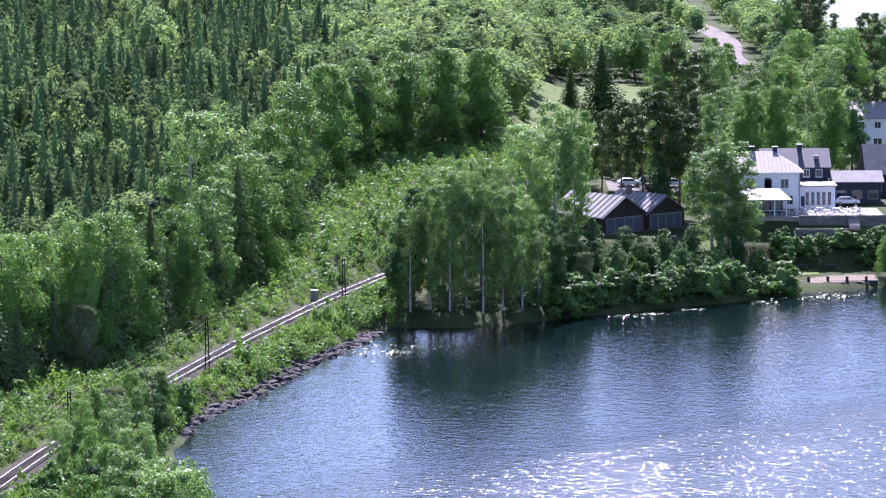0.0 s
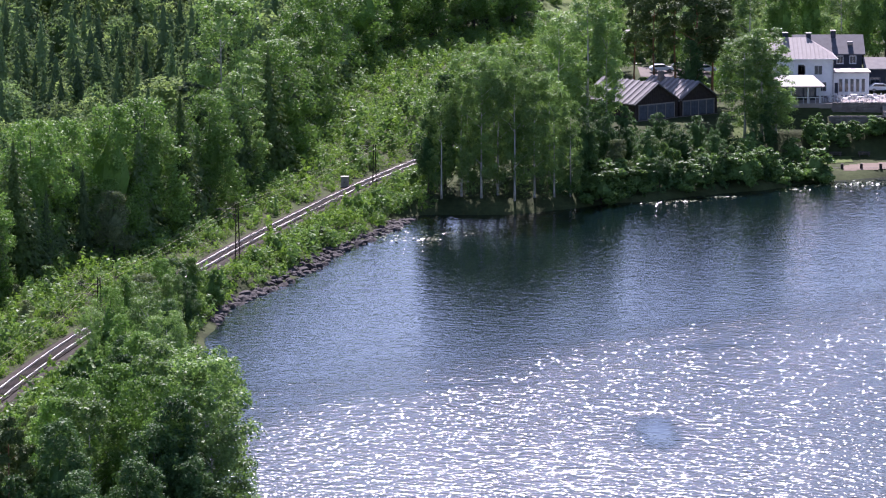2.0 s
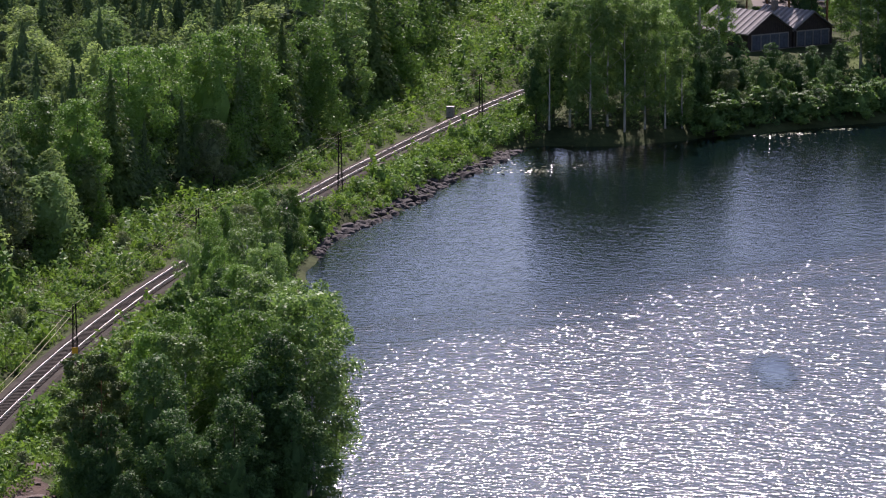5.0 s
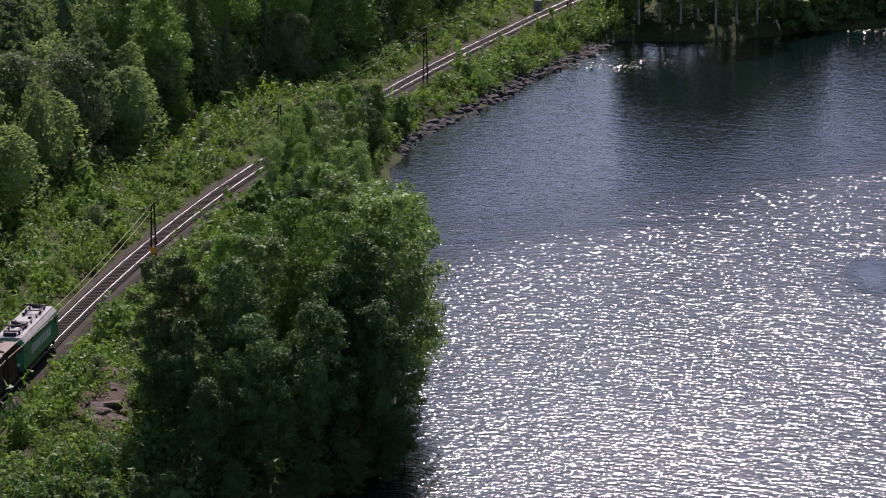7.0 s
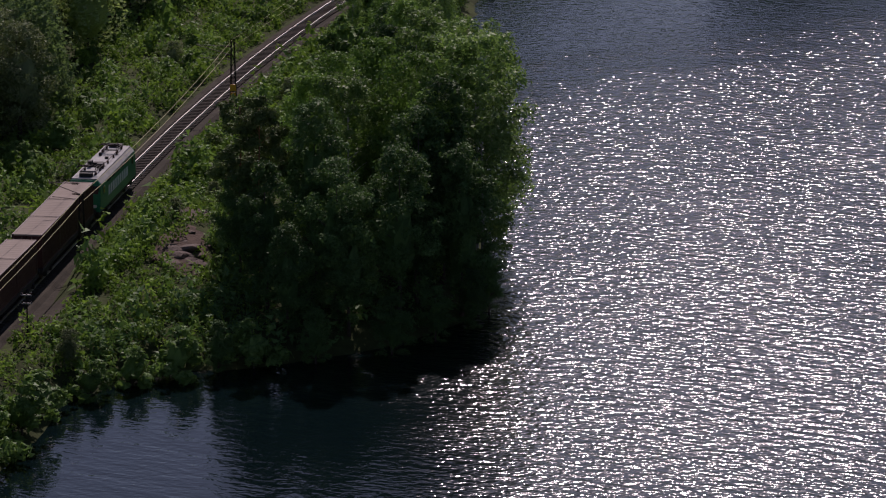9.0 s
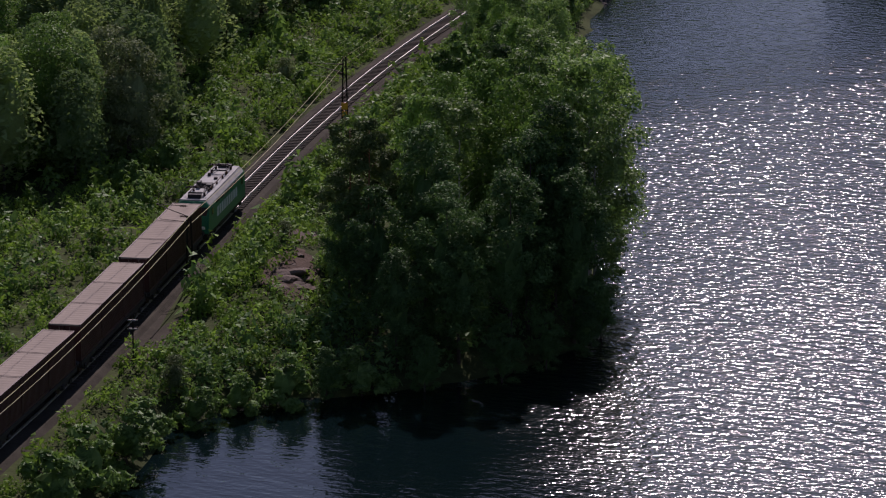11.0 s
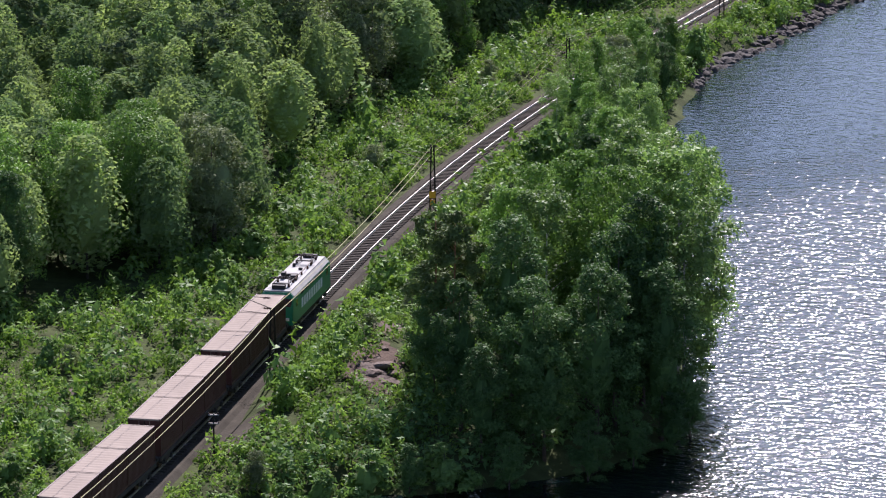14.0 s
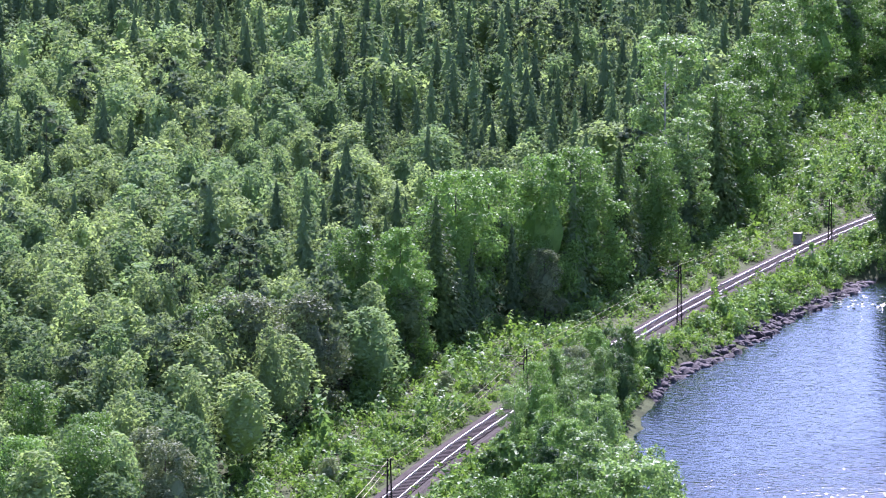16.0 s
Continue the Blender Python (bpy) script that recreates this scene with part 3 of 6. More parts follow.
def broad_kind(name, label, mat, bark, seed, h, r, base, blobs, leaves, size, shape, droop=0.0, n=3, r0=0.18):
    out = []
    for i in range(n):
        rng = np.random.default_rng(seed + i)
        q, c, br = broad_tree(rng, h, r * rng.uniform(0.88, 1.12), base, blobs, leaves, size, shape, droop)
        big = c[np.argsort(-br)[:9]]
        if shape != 'column':
            q = np.concatenate([q, crown_core(rng, r * 0.40, base + 0.15 * (h - base), base + 0.72 * (h - base))])
        out.append((quads_mesh("crown", q, mat), trunk_mesh(rng, "trunk", h * 0.86, r0, bark, big), h))
    return Kind(name, label, "tree", out)


def spruce_kind(name, label, mat, seed, h, r, whorls, per, segs, n=3, low=0.06):
    out = []
    for i in range(n):
        rng = np.random.default_rng(seed + i)
        q = spruce_tree(rng, h, r * rng.uniform(0.85, 1.15), whorls, per, segs, low)
        out.append((quads_mesh("crown", q, mat), trunk_mesh(rng, "trunk", h * 0.97, 0.2, M["bark"], None, 0.05), h))
    return Kind(name, label, "tree", out)


def pine_kind(name, label, seed, h, r, n=3, leaves=8000):
    out = []
    for i in range(n):
        rng = np.random.default_rng(seed + i)
        q, c, br = broad_tree(rng, h, r, h * 0.36, 56, leaves, 0.15, 'egg')
        c2 = c[np.argsort(-br)[:12]]
        out.append((quads_mesh("crown", q, M["needle_pine"]), trunk_mesh(rng, "trunk", h * 0.94, 0.2, M["bark_pine"], c2, 0.5), h))
    return Kind(name, label, "tree", out)


BIRCH = broad_kind("birch_tree", "tall slender birch with hanging green twigs", M["leaf_birch"], M["bark_birch"], 11, 14, 2.7, 1.8, 80, 8280, 0.103, 'column', 0.30, n=4, r0=0.14)
ALDER = broad_kind("alder_tree", "dark green alder at the water's edge", M["leaf_dark"], M["bark"], 31, 14, 3.3, 1.5, 95, 11880, 0.106, 'egg', n=4)
BROAD = broad_kind("broadleaf_tree", "full rounded green broadleaf tree", M["leaf_broad"], M["bark"], 51, 13, 4.2, 0.9, 120, 15480, 0.106, 'dome', n=4)
WILLOW = broad_kind("sallow_tree", "rounded sallow with silvery green leaves", M["leaf_grey"], M["bark"], 71, 10, 3.6, 0.7, 100, 12600, 0.095, 'dome', n=3)
SPRUCE = spruce_kind("spruce_tree", "dark green pointed spruce", M["needle"], 101, 18, 3.9, 22, 2800, 0.24, n=3)
PINE = pine_kind("pine_tree", "tall pine with a bare reddish trunk", 121, 18, 3.4)
BUSH = broad_kind("bush", "dense green lakeside bush", M["bush"], M["bark"], 141, 4, 2.0, 0.15, 22, 1300, 0.17, 'dome', n=4, r0=0.06)
SAPLING = broad_kind("sapling", "young slender green sapling", M["bush"], M["bark"], 161, 4, 0.9, 0.3, 14, 600, 0.15, 'column', n=3, r0=0.04)


# the wood on the point by the water
CLUMP = [
    (BIRCH, -24.5, 340, 20, 1.15), (BIRCH, -23.5, 333, 17, 1.1), (BIRCH, -25, 349, 19, 1.0), (ALDER, -26.5, 330, 17, 1.0), (ALDER, -24.5, 324, 14, 1.0),
    (BROAD, -29.5, 336, 17, 0.9), (BROAD, -27.5, 331, 15, 0.8), (ALDER, -29, 319, 14, 1.0), (BROAD, -33, 345, 16, 0.9), (BIRCH, -34.5, 334, 15, 1.1),
    (BIRCH, -30.5, 352, 17, 1.0), (ALDER, -36, 324, 15, 1.0), (ALDER, -33.5, 316, 13, 1.0), (BROAD, -38, 338, 14, 0.85), (PINE, -40.5, 325, 15, 0.9),
    (PINE, -42.5, 329, 14, 1.2), (BROAD, -43.5, 334, 8, 0.9), (ALDER, -42, 324, 9, 1.0), (ALDER, -39, 317, 12, 1.0), (BROAD, -36.5, 352, 13, 1.0), (BIRCH, -28.5, 360, 16, 1.0), (ALDER, -32, 362, 14, 1.0),
    (BROAD, -37, 360, 11, 0.9), (BIRCH, -31.5, 373, 14, 1.0), (ALDER, -35, 373, 12, 1.0), (WILLOW, -39.5, 369, 8, 0.9), (BROAD, -34.5, 386, 12, 0.9),
    (BIRCH, -32.5, 396, 13, 1.0), (ALDER, -37, 394, 10, 1.0), (BIRCH, -35.5, 408, 12, 1.0), (BROAD, -38.5, 414, 9, 1.0), (ALDER, -34.5, 423, 10, 1.0),
    (BIRCH, -37.5, 430, 10, 1.0), (BROAD, -40, 438, 7.5, 0.9), (BIRCH, -36, 446, 9, 1.0), (ALDER, -35, 458, 7, 1.0), (BUSH, -38.5, 455, 5, 1.0),
    (BUSH, -42, 425, 5, 1.1), (BUSH, -43.5, 405, 4.5, 1.1), (BUSH, -42, 385, 5, 1.0), (ALDER, -28, 323, 12, 1.0), (ALDER, -37, 313, 9, 1.1), (BROAD, -41.5, 428, 9.5, 0.9), (BROAD, -40.5, 437, 9.5, 0.9), (BIRCH, -42.8, 419, 8.5, 1.0), (WILLOW, -39, 445, 8.5, 1.0),
    (BROAD, -37.5, 452, 9.5, 0.9), (ALDER, -36.8, 462, 8, 1.0), (BROAD, -35.5, 471, 7, 1.0), (BUSH, -33.5, 481, 4.5, 1.0), (BUSH, -42.5, 412, 5, 1.1),
    (ALDER, -32.5, 315, 10, 1.1), (BIRCH, -26.8, 343, 18, 1.0), (ALDER, -28, 326, 15, 1.0), (BROAD, -40, 350, 9, 0.9),
]
for k, x, y, h, wd in CLUMP:
    k.plant(x, y, h, wd, group="trees on the point")

for x, y, h in [(-47.5, 303.5, 3.2), (-44.5, 306, 4), (-41.5, 307, 4.5), (-39, 308.3, 4), (-34.5, 310, 5), (-29, 313, 5.5), (-26, 317, 5), (-23.5, 321, 5.5), (-22.5, 326, 6),
                (-50, 300, 3), (-52.5, 295, 3.5), (-53, 289, 4), (-54.5, 283, 4.5), (-55.5, 276, 5)]:
    (ALDER if h > 4.2 and x > -45 else BUSH).plant(x, y, h, 1.25, label="low dark shrub leaning over the water", group="shrubs on the waterline")

# the birches where the line enters the trees
for x, y, h in [(-7, 571, 12), (-5, 569, 16), (-2, 570, 19), (1, 569, 20), (3.5, 571, 21), (6, 569, 20), (9, 571, 18.5), (12, 572, 16.5), (14.5, 574, 14.5),
                (-4.5, 578, 17), (-1, 580, 20), (3, 582, 21), (7.5, 581, 20), (11.5, 583, 17), (0, 590, 17), (6, 592, 18), (11, 594, 16), (16.5, 581, 12.5), (-6, 585, 13)]:
    (BIRCH if (int(x * 3) + int(y)) % 5 else ALDER).plant(x, y, h, 0.9, group="birches by the water")

_s = random.Random(31)
for k in range(40):
    t = k / 39
    x, y = 15.5 + 40 * t + _s.uniform(-0.8, 0.8), 574.5 + 25.5 * t + 1.2 * math.sin(k * 1.4)
    (BUSH if _s.random() < 0.65 else ALDER).plant(x - 0.2, y + _s.uniform(-0.4, 2.6), _s.uniform(1.6, 5.2), _s.uniform(1.2, 1.9), label="low dark shrub leaning over the water", group="shrubs on the waterline")

# wooded bank and garden trees round the houses
GARDEN = [
    (ALDER, 27, 590, 8, 1.1), (ALDER, 31.5, 600, 7, 1.2), (ALDER, 35.5, 606, 7, 1.2), (ALDER, 40, 609, 7, 1.2), (ALDER, 44.5, 608, 6, 1.2), (ALDER, 24, 606, 8, 1.1), (ALDER, 29.5, 611, 6, 1.3), (ALDER, 20, 600, 10, 1.0), (ALDER, 17.5, 581, 9, 1.0), (ALDER, 20, 588, 10, 1.0), (WILLOW, 22, 584, 7.5, 0.9), (BUSH, 26, 585, 5, 1.2), (ALDER, 24, 595, 7, 1.1),
    (BUSH, 30, 592, 5.5, 1.0), (WILLOW, 28.5, 600, 4.5, 1.0), (ALDER, 33, 597, 6, 1.2), (BUSH, 36, 592, 5, 1.2), (ALDER, 38, 601, 6, 1.2), (BUSH, 41, 597, 4.5, 1.2),
    (BUSH, 45, 600, 4, 1.2), (BUSH, 49, 601, 3.2, 1.2), (SAPLING, 55.5, 611, 5.5, 1.2), (BUSH, 52, 606, 3.2, 1.2),
    (BIRCH, 18.5, 620, 24, 1.15), (BIRCH, 14, 630, 21, 1.2), (BIRCH, 21.5, 618, 18, 1.0), (BROAD, 20, 652, 13, 0.9), (BUSH, 24, 650, 4, 1.3), (BUSH, 29, 656, 4, 1.3), (BUSH, 34, 658, 3.5, 1.3), (BUSH, 39, 660, 4, 1.3), (BROAD, 44, 664, 9, 1.0), (BROAD, 46.5, 648, 8, 1.0), (BUSH, 43.5, 606, 4, 1.3), (BUSH, 55, 622, 3, 1.3), (BUSH, 52, 615, 4, 1.4), (BUSH, 56.5, 627, 2.5, 1.3), (BUSH, 67, 623.5, 2.2, 1.6), (BUSH, 63, 622.3, 1.8, 1.6), (BUSH, 60, 622.5, 2, 1.5), (BROAD, 15, 660, 12, 0.9), (PINE, 31, 655, 20, 1.0), (PINE, 35, 662, 21, 1.0),
    (PINE, 38, 650, 22, 1.35), (PINE, 41, 655, 19, 1.2), (ALDER, 36.5, 644, 12, 1.1), (PINE, 28, 668, 17, 1.0), (BIRCH, 44.2, 621, 16.5, 1.5), (BIRCH, 47.0, 622, 18, 1.6), (BIRCH, 49.4, 623, 14.5, 1.5), (WILLOW, 8.8, 602, 16, 0.9), (ALDER, 47.5, 614, 9, 0.9),
    (BROAD, 25, 690, 14, 1.0), (BIRCH, 22, 700, 15, 1.2), (BROAD, 40, 690, 15, 1.0), (PINE, 45, 700, 18, 1.0), (BIRCH, 50, 690, 17, 1.2), (BROAD, 57, 705, 16, 1.0),
    (BROAD, 63, 712, 17, 1.0), (BIRCH, 69, 716, 17, 1.1), (BROAD, 74, 724, 17, 1.0), (ALDER, 79, 730, 17, 1.0), (PINE, 84, 740, 19, 1.0), (BROAD, 72, 612, 7, 0.9), (WILLOW, 76, 616, 7, 1.0),
    (BUSH, 70, 622, 3.5, 1.2), (BUSH, 73, 626, 3.2, 1.2),
    (BROAD, 46, 870, 13, 1.1), (BROAD, 68, 960, 13, 1.0), (BROAD, 60, 975, 14, 1.0), (BROAD, 50, 985, 14, 1.1), (BROAD, 74, 985, 10, 1.1), (BUSH, 77, 1010, 5, 1.6), (BUSH, 62, 1020, 6, 1.6), (BUSH, 76, 1040, 5, 1.6), (BUSH, 76, 1075, 5, 1.6), (BUSH, 63, 1060, 6, 1.6), (SPRUCE, 37, 882, 18, 1.75), (BROAD, 50.5, 880, 15, 1.0), (SPRUCE, 30.5, 905, 10, 1.5), (BROAD, 54, 905, 18, 0.9), (BROAD, 62, 880, 13, 1.0), (BROAD, 66, 905, 12, 1.0),
    (BIRCH, 60, 830, 20, 1.2), (PINE, 50, 815, 22, 1.1), (PINE, 55, 808, 21, 1.1), (BROAD, 70, 850, 15, 1.1), (BROAD, 78, 868, 15, 1.1), (BIRCH, 88, 860, 18, 1.2),
    (BROAD, 96, 905, 19, 1.1), (PINE, 104, 925, 22, 1.2), (BROAD, 112, 950, 20, 1.1), (BROAD, 84, 930, 13, 1.0), (BROAD, 90, 960, 15, 1.1), (PINE, 97, 1015, 22, 1.3),
    (PINE, 103, 1040, 22, 1.3), (BROAD, 96, 1060, 18, 1.2), (PINE, 104, 1085, 24, 1.3), (BROAD, 112, 1005, 15, 1.1), (BIRCH, 26, 780, 18, 1.3), (BIRCH, 31, 790, 17, 1.3),
    (BROAD, 24, 800, 15, 1.1), (BROAD, 36, 770, 13, 1.1), (BROAD, 18, 830, 14, 1.1), (BROAD, 45, 760, 12, 1.1), (BIRCH, 52, 762, 15, 1.1), (BIRCH, 59, 770, 16, 1.1), (BROAD, 67, 775, 15, 1.1),
]
_g = random.Random(8)
for k in range(20):                     # dark hedge on the bank below the terrace
    BUSH.plant(55 + 19 * (k + _g.random()) / 20, 621.2 + 0.1 * k + _g.uniform(-0.6, 2.4), _g.uniform(1.5, 3.2), _g.uniform(1.3, 1.9), label="dark green garden shrub on the bank", group="shrubs below the terrace")
for k, x, y, h, wd in GARDEN:
    if 0.020 < x / y < 0.058 and 755 < y < 872:        # an open view to the far meadow
        h = 77.5 - 0.0883 * y
        if h < 3:
            continue
    k.plant(x, y, h, wd, group="garden and bank trees")

# single trees along the edge of the wood
MARGIN = [
    (BROAD, -74.5, 366, 13, 1.05), (WILLOW, -68.5, 371, 11, 1.1), (BROAD, -79, 361, 13, 1.0), (WILLOW, -71, 377, 11, 1.0), (BROAD, -84, 352, 14, 1.0), (ALDER, -81, 346, 12, 1.0),
    (BROAD, -77, 378, 12, 1.0), (SPRUCE, -73, 388, 10, 1.0), (BROAD, -76, 398, 9, 1.0), (SPRUCE, -71.5, 396, 9, 1.0), (BROAD, -84, 386, 13, 1.0),
    (WILLOW, -71.5, 432, 14, 1.1), (WILLOW, -66, 440, 13, 1.0), (BROAD, -75, 428, 13, 1.0), (BROAD, -64, 462, 17, 1.0), (BROAD, -60, 470, 16, 0.9), (SPRUCE, -57.5, 484, 18, 1.0),
    (BROAD, -57, 498, 19, 1.0), (BROAD, -54, 508, 18, 0.9), (WILLOW, -46.5, 503, 9, 0.8), (BROAD, -48, 515, 19, 0.9), (BROAD, -44, 522, 19, 1.0), (SPRUCE, -39.5, 530, 19, 1.0),
    (BROAD, -36.5, 545, 17, 0.9), (BIRCH, -37.5, 590, 27, 1.1), (BIRCH, -33, 568, 19, 1.2), (SPRUCE, -30, 585, 20, 1.0), (BROAD, -30, 600, 19, 1.0), (BIRCH, -28, 612, 18, 1.2),
    (BROAD, -28, 630, 20, 1.0), (BROAD, -26.5, 650, 20, 1.0), (SPRUCE, -25, 668, 20, 1.0), (BROAD, -25, 690, 20, 1.0), (BROAD, -20, 715, 21, 1.0), (BROAD, -14, 738, 20, 1.0),
    (BROAD, -6, 752, 20, 1.0), (BROAD, 2, 764, 20, 1.0), (BROAD, 10, 775, 19, 1.0), (WILLOW, -92, 336, 12, 1.1), (BROAD, -96, 326, 13, 1.1), (ALDER, -90, 345, 13, 1.0),
    (BROAD, -100, 318, 13, 1.0), (SPRUCE, -95, 355, 14, 1.0), (SPRUCE, -88, 366, 15, 1.0),
]
for k, x, y, h, wd in MARGIN:
    if y > 410:                         # back from the sunlit strip
        x, y, h, wd = x - 2, y + 5, h, wd * 1.1
    k.plant(x, y, h, wd, group="trees at the wood's edge")


# ---- the deep wood ----
WOOD_WEST = [(x - 2, y + 7 * float(step(370, 420, y))) for x, y in EDGE] + [(22, 830), (18, 960), (40, 985), (62, 1000), (62, 1050), (58, 1120), (45, 1180), (60, 1210), (70, 1420), (-420, 1420), (-420, 290)]
WOOD_MID = [(72, 985), (64, 1100), (56, 1230), (74, 1330), (80, 1240), (77, 1160), (75, 1060)]
WOOD_EAST = [(91, 1012), (100, 995), (118, 1000), (112, 1060), (110, 1130), (106, 1185), (104, 1300), (90, 1300), (90, 1190), (90, 1080)]
GROVES = [[(14, 690), (60, 718), (78, 752), (76, 800), (72, 860), (56, 850), (40, 800), (22, 775)], [(73, 880), (110, 885), (120, 950), (104, 985), (90, 980), (74, 925)],
          [(82, 750), (130, 765), (126, 880), (84, 868)]]


def sight_cap(x, y):
    """The tallest that trees in front of the far meadow grow."""
    if 0.020 < x / y < 0.058 and 755 < y < 872:
        return 77.5 - 0.0883 * y
    return 99.0


def wood(name, label, polys, seed, low=1.0):
    rng = np.random.default_rng(seed)
    kinds = []
    for i in range(3):
        r2 = np.random.default_rng(900 + i)
        kinds.append([spruce_tree(r2, 1, 0.25, 13, 800, 0.019, 0.06), spruce_tree(r2, 1, 0.25, 11, 460, 0.024, 0.08),
                      shell_tree(r2, 0.24, 0.14, 1250, 0.0165, 30), shell_tree(r2, 0.255, 0.16, 520, 0.022, 22),
                      broad_tree(r2, 1, 0.17, 0.42, 30, 480, 0.022, 'egg')[0],
                      spruce_tree(r2, 1, 0.24, 15, 1300, 0.0155, 0.06), shell_tree(r2, 0.25, 0.1, 2300, 0.0145, 40), broad_tree(r2, 1, 0.17, 0.4, 40, 1400, 0.014, 'egg')[0],
                      shell_tree(r2, 0.2, 0.12, 1150, 0.0160, 26, 0.45), shell_tree(r2, 0.21, 0.14, 480, 0.022, 20, 0.45), shell_tree(r2, 0.2, 0.08, 2000, 0.0138, 34, 0.45)])
    leaves = {"wood_spruce": [], "wood_birch": [], "wood_broad": [], "wood_pine": []}
    stems = []
    for poly, gap in polys:
        px, py = np.array(poly).T
        n = 0
        y = py.min()
        while y < py.max():
            g = gap * (1 if y < 560 else 1.2 if y < 820 else 1.45)
            xs = np.arange(px.min(), px.max(), g) + rng.uniform(-0.42, 0.42, len(np.arange(px.min(), px.max(), g))) * g
            ys = y + rng.uniform(-0.42, 0.42, len(xs)) * g
            ok = in_poly(xs, ys, poly) & (xs > -0.268 * ys) & (xs < 0.128 * ys + 8)
            ok &= ~((xs < -0.14 * ys) & (ys > 950))
            ok &= dist_to(xs, ys, TRACK_C)[0] > 7
            ok &= height(xs, ys) < np.where(xs > -0.145 * ys, 86 - 0.0584 * ys, 87 - 0.0805 * (ys - 47))       # the near slope of the hill only
            ok &= xs > -13 - 0.264 * (ys - 47)
            for x, yy, z in zip(xs[ok], ys[ok], height(xs[ok], ys[ok]) - 0.2):
                mix = ripple(x, yy, 0.035, 1.0) + 0.35 * rng.normal() + 0.45 * step(470, 380, yy) * step(-60, -100, x) - 0.28 * step(480, 620, yy) - 0.1 * step(760, 900, yy) + 0.75 * step(-0.12, -0.16, x / yy) * step(730, 650, yy)
                park = step(-0.05, 0.0, x / yy) * step(690, 760, yy)      # big leafy trees round the far meadows
                mix += 1.6 * park
                far = yy > 640
                kk = kinds[rng.integers(0, 3)]
                u = rng.uniform()
                near = yy < 470
                if u < 0.045:
                    q, key, h = kk[7 if near else 4], "wood_pine", rng.uniform(13, 16)
                elif mix > 0.1:
                    if rng.uniform() < 0.62:
                        q, key, h = kk[9 if far else 10 if near else 8], "wood_birch", rng.uniform(8.5, 13.5)
                    else:
                        q, key, h = kk[3 if far else 6 if near else 2], "wood_broad", rng.uniform(8.5, 13.5)
                else:
                    q, key, h = kk[1 if far else 5 if near else 0], "wood_spruce", (9.5 + 7.0 * rng.uniform() ** 1.3)
                h *= low
                a = rng.uniform(0, math.tau)
                ca, sa = math.cos(a), math.sin(a)
                h *= 1 + 0.12 * park
                cap = sight_cap(x, yy)
                if h > cap:
                    if cap < 5:
                        continue
                    h = cap
                wd = h * rng.uniform(0.9, 1.35) * (1 + 0.35 * park) * (rng.uniform(0.85, 1.35) if key in ("wood_birch", "wood_broad") else 1)
                v = np.stack([(q[..., 0] * ca - q[..., 1] * sa) * wd + x, (q[..., 0] * sa + q[..., 1] * ca) * wd + yy, q[..., 2] * h + z], -1)
                leaves[key].append((v.astype(np.float32), rng.uniform()))
                if yy < 640:
                    e = 0.12
                    for dx, dy in ((e, 0), (0, e)):
                        stems.append(np.array([[x - dx, yy - dy, z], [x + dx, yy + dy, z], [x + dx * 0.3, yy + dy * 0.3, z + h * 0.8], [x - dx * 0.3, yy - dy * 0.3, z + h * 0.8]]))
                n += 1
            y += g
    ob = thing(name, label, "forest", kind="stuff")
    names = {"wood_spruce": "spruce_crowns", "wood_birch": "birch_crowns", "wood_broad": "broadleaf_crowns", "wood_pine": "pine_crowns"}
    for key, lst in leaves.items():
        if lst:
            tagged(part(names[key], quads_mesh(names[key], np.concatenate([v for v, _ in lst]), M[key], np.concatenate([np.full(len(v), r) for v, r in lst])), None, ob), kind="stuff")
    if stems:
        tagged(part("stems", quads_mesh("stems", np.array(stems), M["bark"]), None, ob), kind="stuff")


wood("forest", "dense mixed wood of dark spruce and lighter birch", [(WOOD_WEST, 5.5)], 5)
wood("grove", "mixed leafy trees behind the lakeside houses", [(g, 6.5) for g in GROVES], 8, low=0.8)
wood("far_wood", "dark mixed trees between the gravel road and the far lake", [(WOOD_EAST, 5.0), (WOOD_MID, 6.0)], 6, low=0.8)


# ---- undergrowth ----
each_r = []
BARE = [(-50, 342, 3.2, 5), (-47.2, 329, 2.0, 5.5), (-55.5, 318, 1.8, 10)]      # rock and bare soil


